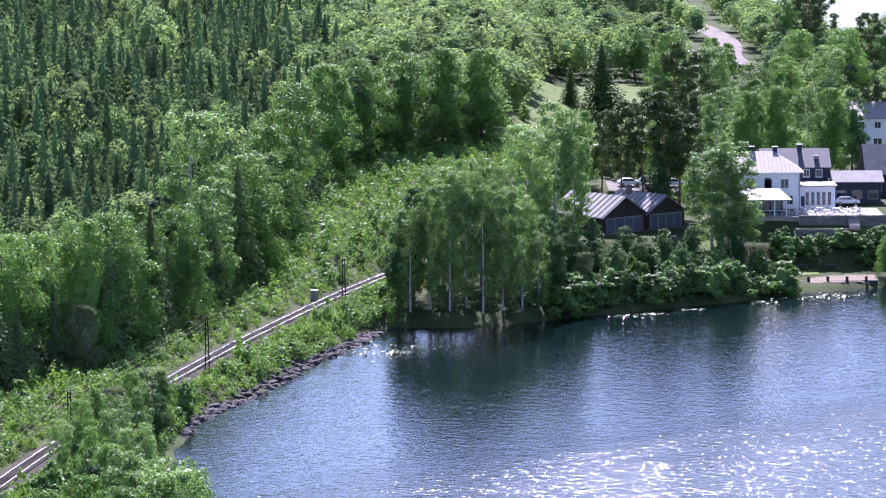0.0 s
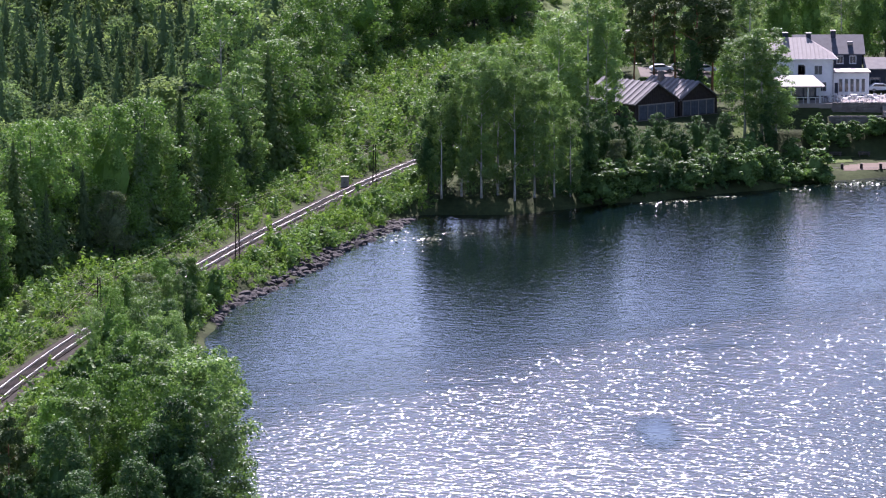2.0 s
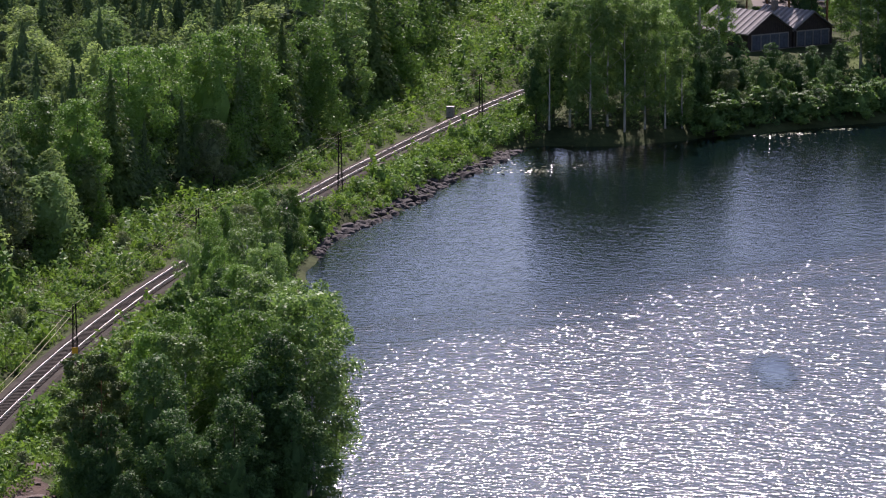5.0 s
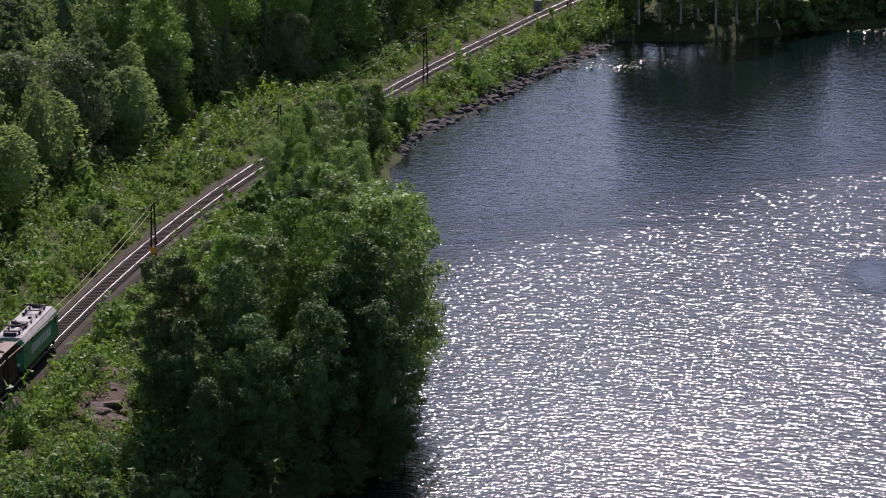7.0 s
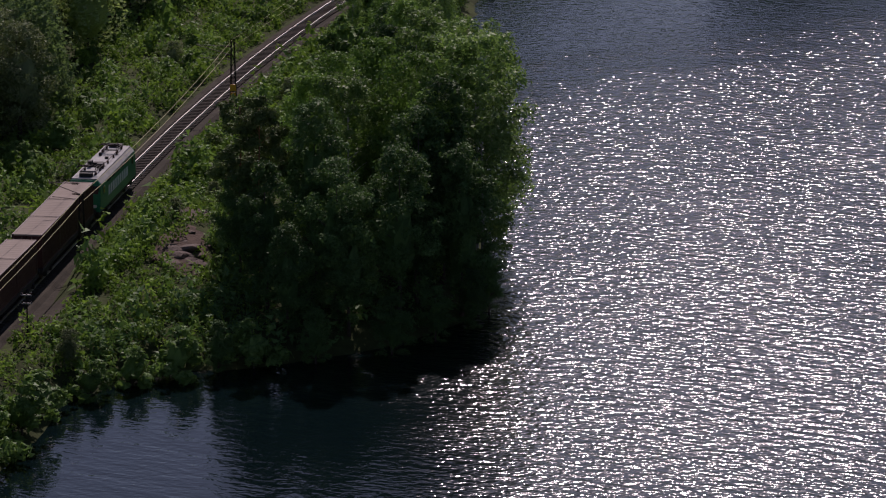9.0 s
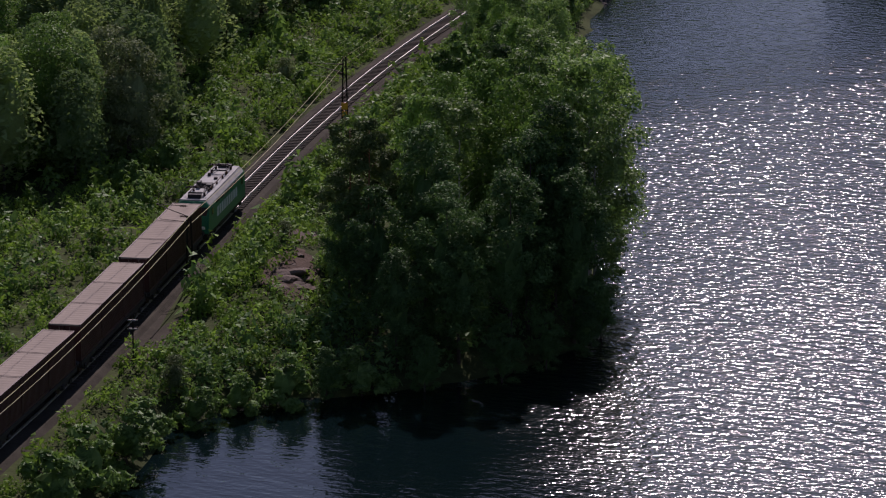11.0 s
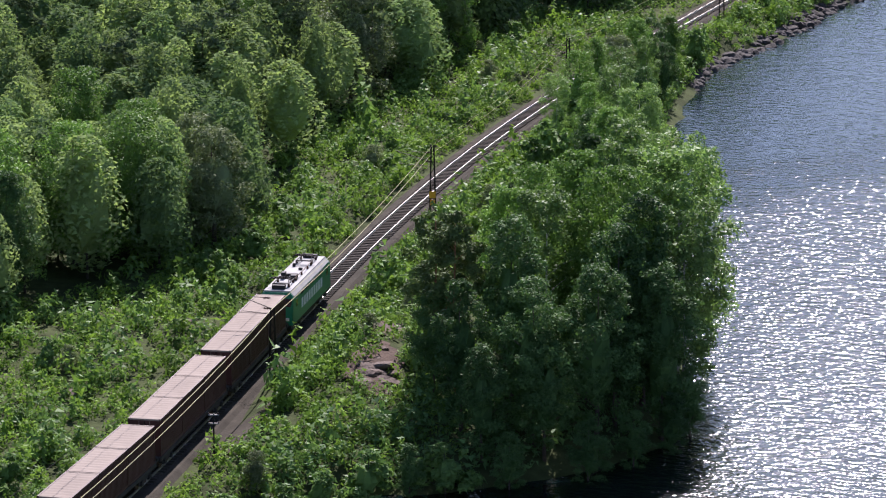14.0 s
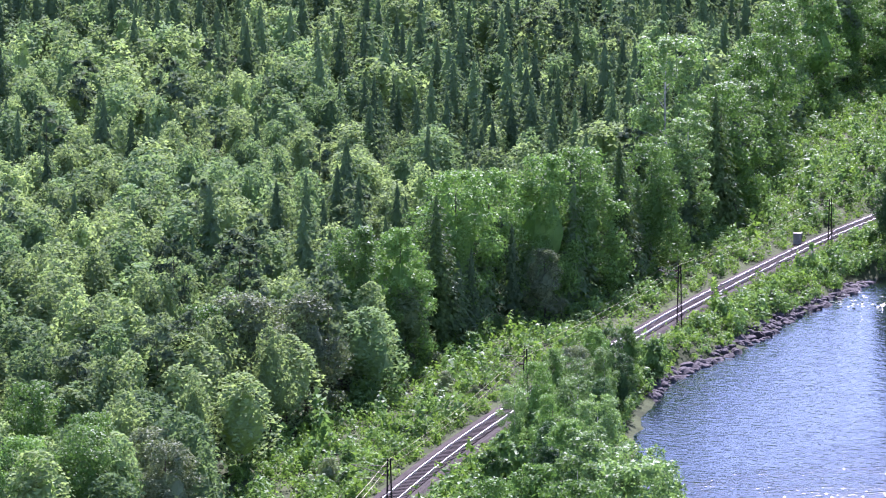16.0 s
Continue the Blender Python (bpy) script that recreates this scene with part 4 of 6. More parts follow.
def tufts(name, label, mat, region, density, hgt, seed, blades=26, spread=0.62, wide=0.085, clear=2.9, patch=0.0):
    rng = np.random.default_rng(seed)
    px, py = np.array(region).T
    area = (px.max() - px.min()) * (py.max() - py.min())
    k = int(area * density)
    x, y = rng.uniform(px.min(), px.max(), k), rng.uniform(py.min(), py.max(), k)
    ok = in_poly(x, y, region)
    x, y = x[ok], y[ok]
    z = height(x, y)
    ok = (z > 0.35) & (dist_to(x, y, TRACK_C)[0] > clear + 0.6 * ripple(x, y, 0.5))
    for bx, by, rx, ry in BARE:
        ok &= ((x - bx) / rx) ** 2 + ((y - by) / ry) ** 2 > rng.uniform(0, 1.6, len(x)) + 0.3 * ripple(x, y, 0.9)
    if patch:
        ok &= ripple(x, y, 0.16, seed) + rng.normal(0, 0.35, len(x)) > patch
    x, y, z = x[ok], y[ok], z[ok]
    k = len(x)
    s = hgt * rng.lognormal(-0.1, 0.42, k) * (1 + 0.6 * ripple(x, y, 0.35, 2.0))
    n = k * blades
    ss = np.repeat(s, blades)
    wide_m = np.repeat(spread * rng.uniform(0.6, 1.3, k), blades)       # each tuft is a rounded cushion
    d = unit(rng.normal(0, 1, (n, 3)) * [1, 1, 0.9])
    d[:, 2] = np.abs(d[:, 2])
    f = rng.uniform(0.7, 1.1, n)
    p = np.stack([np.repeat(x, blades) + d[:, 0] * wide_m * f, np.repeat(y, blades) + d[:, 1] * wide_m * f, np.repeat(z, blades) + 0.08 + d[:, 2] * ss * f], 1)
    q = leaf_quads(p, d + [0, 0, 0.3], 1.0, rng, 0.6, wild=0.55)
    q = p[:, None] + (q - p[:, None]) * (wide + 0.07 * ss)[:, None, None]
    if not len(each_r):
        each_r.append(np.random.default_rng(77))
    return tagged(new(name, quads_mesh(name, q, mat, np.repeat(each_r[0].uniform(0, 1, k), blades))), label, "undergrowth", kind="stuff")


BANK_WEST = [(-110, 285), (-62, 285), (-50, 330), (-44, 400), (-28, 500), (0, 600), (22, 660), (22, 790), (12, 788), (-14, 756), (-25, 704), (-28, 609), (-37, 564), (-46, 522),
             (-55, 502), (-62, 478), (-66, 446), (-71, 415), (-69, 387), (-75, 359), (-83, 341), (-108, 301)]
BANK_EAST = [(-66, 270), (-44, 280), (-36, 306), (-40, 318), (-46, 340), (-40, 380), (-30, 420), (-30, 480), (-16, 520), (-4, 560), (-10, 600), (-60, 420), (-62, 340)]
tufts("tall_herbs", "tall lush grass and herbs along the railway", M["herb"], BANK_WEST, 0.62, 0.95, 21)
tufts("bank_herbs", "tall lush grass and herbs on the lake bank", M["herb"], BANK_EAST, 0.75, 0.85, 22)
tufts("scrub", "low leafy scrub in the clearing", M["bush"], BANK_WEST, 0.22, 1.5, 23, blades=64, spread=1.0, wide=0.08, clear=4.2, patch=-0.1)
tufts("bank_scrub", "low leafy scrub on the lake bank", M["bush"], BANK_EAST, 0.3, 1.3, 24, blades=54, spread=0.9, wide=0.08, clear=4.0, patch=-0.05)
POINT = [(-50, 299), (-44, 303), (-31, 308), (-22, 319), (-20, 329), (-25, 345), (-40, 345), (-44, 318), (-52, 310)]
tufts("point_scrub", "dark low scrub under the trees on the point", M["leaf_dark"], POINT, 0.55, 1.5, 26, blades=30, spread=0.8, clear=4)
HOUSE_BANK = [(11, 568), (21, 576.5), (26, 579), (39, 587.5), (48, 593.5), (57, 601.3), (54, 608), (44, 612), (40, 625), (14, 612)]
tufts("garden_scrub", "dense dark scrub on the bank below the houses", M["leaf_dark"], HOUSE_BANK, 0.6, 1.5, 25, blades=26, clear=3)

# shrubs scattered over the sunny strip beside the line
_r = random.Random(12)
for k in range(230):
    t = _r.uniform(0.02, 0.62)
    j = int(t * (len(TRACK_C) - 1))
    (ax, ay), (bx, by) = TRACK_C[j][:2], TRACK_C[j + 1][:2]
    n = math.hypot(bx - ax, by - ay)
    o = -_r.uniform(4.8, 17) if _r.random() < 0.75 else _r.uniform(4.8, 10)
    x, y = ax + (by - ay) / n * o, ay - (bx - ax) / n * o
    if 285 < y < 660 and z_at(x, y) > 1.0 and all(((x - bx2) / rx) ** 2 + ((y - by2) / ry) ** 2 > 1.6 for bx2, by2, rx, ry in BARE):
        kind = _r.choice((BUSH, BUSH, SAPLING, WILLOW))
        kind.plant(x, y, _r.uniform(0.9, 3.0) * (1.2 if kind is SAPLING else 1), 1.15, label="small leafy shrub among the herbs", group="shrubs beside the line")
# ---- railway ----
BED = [(p[0], p[1], 2.1 + max(0.0, (p[1] - 620) * 0.004)) for p in TRACK_S]
bed = sweep(BED, [(-3.1, -0.5), (-1.9, 0.30), (1.9, 0.30), (3.1, -0.5)])
railway = thing("railway_track", "single railway line of worn rails on dark ballast", "railway", kind="structure")
part("ballast_bed", bed, M["ballast"], railway)
for side in (-1, 1):
    o = side * 0.7525
    part("rail", sweep(BED, [(o - 0.07, 0.40), (o - 0.035, 0.46), (o - 0.029, 0.575), (o + 0.029, 0.575), (o + 0.035, 0.46), (o + 0.07, 0.40)]),
         M["steel"], railway, "worn shiny steel rail")


def on_track(y, off=0.0, up=0.0):
    """The pose on the line at a given northing: x to its right, y along it."""
    i = int(np.argmin(np.abs(TRACK_S[:, 1] - y)))
    i = min(max(i, 1), len(TRACK_S) - 2)
    a, b = TRACK_S[i - 1], TRACK_S[i + 1]
    d = (b - a) / np.linalg.norm(b - a)
    p = TRACK_S[i] + d * (y - TRACK_S[i][1]) / d[1]
    ang = math.degrees(math.atan2(d[0], d[1]))
    return pose(p[0], p[1], 2.1 + max(0.0, (y - 620) * 0.004), 0, 0, -ang) @ Matrix.Translation((off, 0, up))


# ---- overhead line ----
TRACK_X = lambda y: float(np.interp(y, TRACK_S[:, 1], TRACK_S[:, 0]))


def lattice_mast(x, y, top, label, sign=False, arms=True):
    z0 = z_at(x, y) - 0.3
    h = top - z0
    m = thing("overhead_line_mast", label, "mast", "overhead line masts", pose(x, y, z0))
    for sx in (-1, 1):
        bm = bmesh.new()
        w0, w1 = 0.30, 0.13
        tube(bm, [(sx * w0, 0, 0), (sx * w1, 0, h)], [0.085, 0.07], 4)
        part("upright", bm, M["mast"], m)
    k = 11
    for i in range(k):
        a, b = i / k, (i + 1) / k
        wa, wb_ = 0.30 - 0.17 * a, 0.30 - 0.17 * b
        s = 1 if i % 2 else -1
        bm = bmesh.new()
        tube(bm, [(-s * wa, 0, a * h), (s * wb_, 0, b * h)], [0.028, 0.028], 4)
        part("brace", bm, M["mast"], m)
    part("foundation", boxed(-0.45, 0.45, -0.4, 0.4, -0.4, 0.45, bevel=0.03), M["rock_pale"], m, "grey concrete footing")
    dx = TRACK_X(y) - x
    if arms:
        bm = bmesh.new()
        zt = 2.1 + 6.9 - z0
        tube(bm, [(-0.1, 0, zt - 0.9), (dx, 0, zt + 0.05)], [0.04, 0.035], 5)
        tube(bm, [(-0.1, 0, zt - 0.05), (dx, 0, zt + 0.05)], [0.03, 0.03], 5)
        tube(bm, [(-0.1, 0, zt - 1.35), (dx * 0.9, 0, zt - 1.15)], [0.03, 0.025], 5)
        part("cantilever", bm, M["mast"], m, "steel cantilever arm over the line")
        for zz in (zt - 0.9, zt - 0.05):
            bm = bmesh.new()
            for q in range(4):
                bmesh.ops.create_cone(bm, cap_ends=True, segments=8, radius1=0.10, radius2=0.07, depth=0.09,
                                      matrix=pose(-0.25 - q * 0.13, 0, zz, 0, 90, 0))
            part("insulator", bm, M["insulator"], m, "brown porcelain insulator")
    if sign:
        part("sign_plate", boxed(-0.3, 0.3, -0.22, -0.16, 2.7, 3.35, bevel=0.02), M["yellow"], m, "orange-yellow enamel sign plate")
        part("sign_plate", boxed(-0.24, 0.24, -0.22, -0.16, 2.05, 2.55, bevel=0.02), M["yellow"], m, "orange-yellow enamel sign plate")
    return m


MASTS = [(-55.7, 330, 8.15, False), (-51.1, 388, 9.7, True), (-44.6, 447, 9.8, False), (-32, 509, 9.8, False), (-15.2, 575.5, 9.2, False),
         (5.5, 637, 9.5, False), (-58.5, 270, 9.2, False)]
for x, y, top, sg in MASTS:
    lattice_mast(x, y, top, "dark steel lattice railway mast with a yellow sign" if sg else "dark slender steel lattice railway mast", sg)


def wire(name, label, z, side):
    ys = sorted(m[1] for m in MASTS)
    bm = bmesh.new()
    pts = []
    for a, b in zip(ys, ys[1:]):
        for k in range(8):
            t = k / 8
            y = a + (b - a) * t
            sag = z[1] * 4 * t * (1 - t)
            xa, xb = TRACK_X(a) + side, TRACK_X(b) + side
            pts.append((xa + (xb - xa) * t, y, z[0] - sag))
    tube(bm, pts, [0.009] * len(pts), 4)
    tagged(part(name, bm, M["mast"]), label, "wire", "overhead wires")


wire("contact_wire", "thin dark contact wire over the line", (2.1 + 5.75, 0.05), 0.15)
wire("catenary_wire", "thin dark catenary wire sagging between masts", (2.1 + 6.95, 0.75), 0.0)
for drop in (0.05, 0.75):               # two feeder wires from mast top to mast top
    bm = bmesh.new()
    row = sorted((m[1], m[0], m[2] - drop) for m in MASTS)
    pts = []
    for (ya, xa, za), (yb, xb, zb) in zip(row, row[1:]):
        for k in range(8):
            t = k / 8
            pts.append((xa + (xb - xa) * t, ya + (yb - ya) * t, za + (zb - za) * t - 0.6 * 4 * t * (1 - t)))
    tube(bm, pts, [0.028 if p[1] < 388 else 0.010 for p in pts], 4)
    tagged(part("feeder_wire", bm, M["wire"]), "pale twisted feeder wire strung along the mast tops", "wire", "overhead wires")

# a low post with two short crossbars on the bank
post = thing("line_post", "slender dark post with two pale crossbars beside the line", "post", at=pose(-55.9, 307, z_at(-55.9, 307) - 0.2))
bm = bmesh.new()
tube(bm, [(0, 0, 0), (0, 0, 3.9)], [0.07, 0.055], 8)
part("pole", bm, M["mast"], post)
for zz in (3.1, 3.75):
    arm = part("crossbar", boxed(-0.4, 0.4, -0.06, 0.06, zz, zz + 0.1, bevel=0.01), M["grey_paint"], post)
    for sx in (-0.34, 0.34):
        bm = bmesh.new()
        bmesh.ops.create_cone(bm, cap_ends=True, segments=8, radius1=0.05, radius2=0.035, depth=0.14, matrix=pose(sx, 0, zz + 0.17))
        part("insulator", bm, M["insulator"], arm)

# relay cabinet beside the line
cab = thing("relay_cabinet", "brown-grey metal relay cabinet beside the line", "cabinet", at=pose(-19.8, 578.6, z_at(-19.8, 578.6), 0, 0, -15) @ Matrix.Diagonal((0.8, 0.8, 0.85, 1)))
part("plinth", boxed(-0.75, 0.75, -0.6, 0.6, -0.5, 0.25, bevel=0.02), M["rock_pale"], cab)
part("body", boxed(-0.65, 0.65, -0.5, 0.5, 0.25, 2.0, bevel=0.03), M["grey_paint"], cab)
part("roof", boxed(-0.75, 0.75, -0.6, 0.6, 2.0, 2.12, bevel=0.03), M["roof_light"], cab)
for sx in (-1, 1):
    d = part("door", boxed(sx * 0.31 - 0.29, sx * 0.31 + 0.29, -0.53, -0.5, 0.32, 1.92, bevel=0.01), M["grey_paint"], cab, "grey steel door")
    part("handle", boxed(sx * 0.06 - 0.02, sx * 0.06 + 0.02, -0.57, -0.53, 1.0, 1.2), M["mast"], d)

# ---- goods train ----


def wheelset(parent, y, z=0.46):
    for sx in (-1, 1):
        bm = bmesh.new()
        bmesh.ops.create_cone(bm, cap_ends=True, segments=20, radius1=0.46, radius2=0.46, depth=0.13, matrix=pose(sx * 0.75, y, z, 0, 90, 0))
        part("wheel", bm, M["rust"], parent)


def bogie(parent, y, base=1.3):
    b = part("bogie", boxed(-1.1, 1.1, y - base - 0.45, y + base + 0.45, 0.42, 0.78, bevel=0.05), M["loco_dark"], parent)
    for dy in (-base, base):
        wheelset(b, y + dy)
        for sx in (-1, 1):
            part("axle_box", boxed(sx * 1.12 - 0.12, sx * 1.12 + 0.12, y + dy - 0.22, y + dy + 0.22, 0.3, 0.66, bevel=0.04), M["loco_dark"], b)


def locomotive(m):
    o = thing("electric_locomotive", "green electric locomotive with a pale grey roof and pale side markings", "locomotive", at=m)
    prof = [(-1.45, 0.95), (1.45, 0.95), (1.47, 2.9), (1.42, 3.25), (1.12, 3.62), (-1.12, 3.62), (-1.42, 3.25), (-1.47, 2.9)]
    bm = prism(prof, -7.1, 7.1)
    for v in bm.verts:                      # raked cab ends
        if v.co.z > 2.2:
            v.co.y -= math.copysign((v.co.z - 2.2) * 0.32, v.co.y)
    bmesh.ops.bevel(bm, geom=list(bm.edges), offset=0.06, segments=2, affect='EDGES')
    part("body", bm, M["loco_green"], o)
    part("roof", boxed(-1.13, 1.13, -6.45, 6.45, 3.60, 3.72, bevel=0.04), M["loco_roof"], o, "pale grey roof with dark streaks")
    for sx in (-1, 1):
        part("roof_slope", prism([(sx * 1.10, 3.67), (sx * 1.45, 3.28), (sx * 1.43, 3.24), (sx * 1.08, 3.62)], -6.45, 6.45), M["loco_roof"], o)
    part("underframe", boxed(-1.35, 1.35, -7.3, 7.3, 0.72, 0.98, bevel=0.03), M["loco_dark"], o)
    part("transformer_case", boxed(-1.2, 1.2, -1.8, 1.8, 0.35, 0.75, bevel=0.05), M["loco_dark"], o)
    for y in (-4.9, 4.9):
        bogie(o, y, 1.35)
    for sy in (-1, 1):
        for sx in (-1, 1):
            w = part("cab_window", boxed(sx * 0.68 - 0.58, sx * 0.68 + 0.58, sy * 6.78 - 0.10, sy * 6.78 + 0.10, 2.45, 3.1, bevel=0.03,), M["glass"], o)
            part("window_frame", boxed(sx * 0.68 - 0.64, sx * 0.68 + 0.64, sy * 6.78 - 0.07, sy * 6.78 + 0.07, 2.38, 3.17, bevel=0.02), M["loco_dark"], w)
            part("headlight", boxed(sx * 1.0 - 0.15, sx * 1.0 + 0.15, sy * 7.1 - 0.05, sy * 7.1 + 0.05, 1.35, 1.6, bevel=0.04), M["mark"], o)
            bm = bmesh.new()
            bmesh.ops.create_cone(bm, cap_ends=True, segments=16, radius1=0.24, radius2=0.24, depth=0.6, matrix=pose(sx * 0.88, sy * 7.45, 1.05, 90, 0, 0))
            part("buffer", bm, M["loco_dark"], o)
            part("side_window", boxed(sx * 1.475 - 0.02, sx * 1.475 + 0.02, sy * 5.6 - 0.3, sy * 5.6 + 0.3, 2.3, 2.95, bevel=0.01), M["glass"], o)
    for sx in (-1, 1):
        for k in range(9):                  # big side marking in plain bars
            part("side_marking", boxed(sx * 1.465 - 0.02, sx * 1.465 + 0.02, -3.9 + k * 0.88, -3.35 + k * 0.88, 1.75, 2.55), M["mark"], o, "pale side marking")
        for k in range(5):
            part("vent_grille", boxed(sx * 1.47 - 0.02, sx * 1.47 + 0.02, -4.2 + k * 1.75, -3.0 + k * 1.75, 2.95, 3.2), M["loco_dark"], o)
    for sy in (-1, 1):                      # folded current collectors
        bm = bmesh.new()
        y0 = sy * 4.2
        for sx in (-1, 1):
            tube(bm, [(sx * 0.65, y0 - 0.9, 4.0), (sx * 0.65, y0 + 0.9, 4.0)], [0.05, 0.05], 6)
            tube(bm, [(sx * 0.6, y0 - 0.9, 4.02), (sx * 0.35, y0 + 0.95, 4.22)], [0.04, 0.035], 6)
            tube(bm, [(sx * 0.35, y0 + 0.95, 4.22), (sx * 0.55, y0 - 0.7, 4.42)], [0.03, 0.03], 6)
        for yy in (-0.9, 0.9):
            tube(bm, [(-0.7, y0 + yy, 4.0), (0.7, y0 + yy, 4.0)], [0.05, 0.05], 6)
        p = part("pantograph", bm, M["loco_dark"], o, "dark folded current collector")
        for yy in (-0.95, -0.55):
            bm = bmesh.new()
            tube(bm, [(-0.95, y0 + yy, 4.36), (-0.7, y0 + yy, 4.46), (0.7, y0 + yy, 4.46), (0.95, y0 + yy, 4.36)], [0.05] * 4, 6)
            part("contact_strip", bm, M["mast"], p)
        for sx in (-1, 1):
            for yy in (-0.8, 0.8):
                bm = bmesh.new()
                for q in range(3):
                    bmesh.ops.create_cone(bm, cap_ends=True, segments=10, radius1=0.11, radius2=0.08, depth=0.08, matrix=pose(sx * 0.65, y0 + yy, 3.76 + q * 0.09))
                part("insulator", bm, M["insulator"], p)
    for x, y, w, l, h in ((0.45, -2.2, 0.5, 0.9, 0.42), (-0.5, -2.0, 0.35, 0.7, 0.55), (0.0, -1.2, 0.9, 0.5, 0.25), (0.0, -5.75, 1.1, 0.5, 0.35), (0.2, 1.2, 0.3, 0.3, 0.2), (-0.6, 2.3, 0.25, 0.25, 0.3), (0.0, 5.75, 1.2, 0.45, 0.3)):
        part("roof_box", boxed(x - w / 2, x + w / 2, y - l / 2, y + l / 2, 3.71, 3.71 + h, bevel=0.04), M["loco_dark"], o)
    bm = bmesh.new()
    tube(bm, [(0.7, -3.2, 4.02), (0.72, 0, 3.98), (0.7, 3.2, 4.02)], [0.03] * 3, 6)
    part("roof_busbar", bm, M["rust"], o)
    for y in (-2.6, -0.6, 1.6, 2.9):
        bm = bmesh.new()
        bmesh.ops.create_cone(bm, cap_ends=True, segments=10, radius1=0.10, radius2=0.06, depth=0.3, matrix=pose(0.71, y, 3.85))
        part("insulator", bm, M["insulator"], o)
    return o


def container(m):
    o = thing("freight_container", "faded red-brown steel freight container with a dusty pale roof", "container", "containers on the train", m)
    L, W, H = 6.06, 2.44, 2.75
    part("floor", boxed(-W / 2, W / 2, -L / 2, L / 2, 0, 0.16), M["container"], o)
    for sx in (-1, 1):                      # pressed side walls
        n = 22
        prof = []
        for k in range(n):
            y0 = -L / 2 + 0.12 + (L - 0.24) * k / n
            dy = (L - 0.24) / n
            prof += [(y0, 0), (y0 + dy * 0.35, 0), (y0 + dy * 0.5, 0.04), (y0 + dy * 0.85, 0.04)]
        prof.append((L / 2 - 0.12, 0))
        bm = bmesh.new()
        x0 = sx * (W / 2 - 0.02)
        lo = [bm.verts.new((x0 - sx * d, y, 0.16)) for y, d in prof]
        hi = [bm.verts.new((x0 - sx * d, y, H - 0.1)) for y, d in prof]
        for i in range(len(prof) - 1):
            bm.faces.new((lo[i], lo[i + 1], hi[i + 1], hi[i]))
        part("side_wall", bm, M["container"], o)
        part("top_rail", boxed(sx * (W / 2 - 0.06) - 0.06, sx * (W / 2 - 0.06) + 0.06, -L / 2, L / 2, H - 0.14, H, bevel=0.01), M["container"], o)
        for sy in (-1, 1):
            part("corner_post", boxed(sx * (W / 2 - 0.08) - 0.08, sx * (W / 2 - 0.08) + 0.08, sy * (L / 2 - 0.08) - 0.08, sy * (L / 2 - 0.08) + 0.08, 0, H + 0.01, bevel=0.01), M["container"], o)
    part("end_wall", boxed(-W / 2 + 0.1, W / 2 - 0.1, L / 2 - 0.08, L / 2 - 0.03, 0.16, H - 0.1), M["container"], o)
    for sx in (-1, 1):
        d = part("door", boxed(sx * 0.56 - 0.52, sx * 0.56 + 0.52, -L / 2 + 0.03, -L / 2 + 0.08, 0.16, H - 0.12, bevel=0.01), M["container"], o)
        bm = bmesh.new()
        tube(bm, [(sx * 0.4, -L / 2 + 0.01, 0.2), (sx * 0.4, -L / 2 + 0.01, H - 0.2)], [0.025, 0.025], 6)
        part("lock_bar", bm, M["steel"], d)
    n = 10
    bm = bmesh.new()
    rows = []
    for k in range(n * 2 + 1):
        y = -L / 2 + 0.1 + (L - 0.2) * k / (n * 2)
        z = H - 0.03 + (0.02 if k % 2 else 0.0)
        rows.append([bm.verts.new((x, y, z)) for x in (-W / 2 + 0.1, 0, W / 2 - 0.1)])
    for r, q in zip(rows, rows[1:]):
        bm.faces.new((r[0], r[1], q[1], q[0]))
        bm.faces.new((r[1], r[2], q[2], q[1]))
    part("roof", bm, M["container_roof"], o, "dusty pale container roof")
    for sy in (-1, 1):
        part("roof_header", boxed(-W / 2, W / 2, sy * (L / 2 - 0.08) - 0.08, sy * (L / 2 - 0.08) + 0.08, H - 0.12, H, bevel=0.01), M["container_roof"], o)
    return o


def flat_wagon(m):
    o = thing("flat_wagon", "dark steel container flat wagon", "wagon", "wagons of the train", m)
    for sx in (-1, 1):
        part("side_beam", boxed(sx * 1.15 - 0.12, sx * 1.15 + 0.12, -9.3, 9.3, 0.85, 1.15, bevel=0.02), M["loco_dark"], o)
    part("centre_beam", boxed(-0.3, 0.3, -9.5, 9.5, 0.65, 1.1, bevel=0.02), M["loco_dark"], o)
    for y in (-9.3, -6.2, -3.1, 0, 3.1, 6.2, 9.3):
        part("cross_beam", boxed(-1.2, 1.2, y - 0.12, y + 0.12, 0.8, 1.12), M["loco_dark"], o)
    for y in (-7.1, 7.1):
        bogie(o, y, 0.9)
    for sy in (-1, 1):
        for sx in (-1, 1):
            bm = bmesh.new()
            bmesh.ops.create_cone(bm, cap_ends=True, segments=14, radius1=0.22, radius2=0.22, depth=0.5, matrix=pose(sx * 0.88, sy * 9.6, 1.02, 90, 0, 0))
            part("buffer", bm, M["loco_dark"], o)
    return o


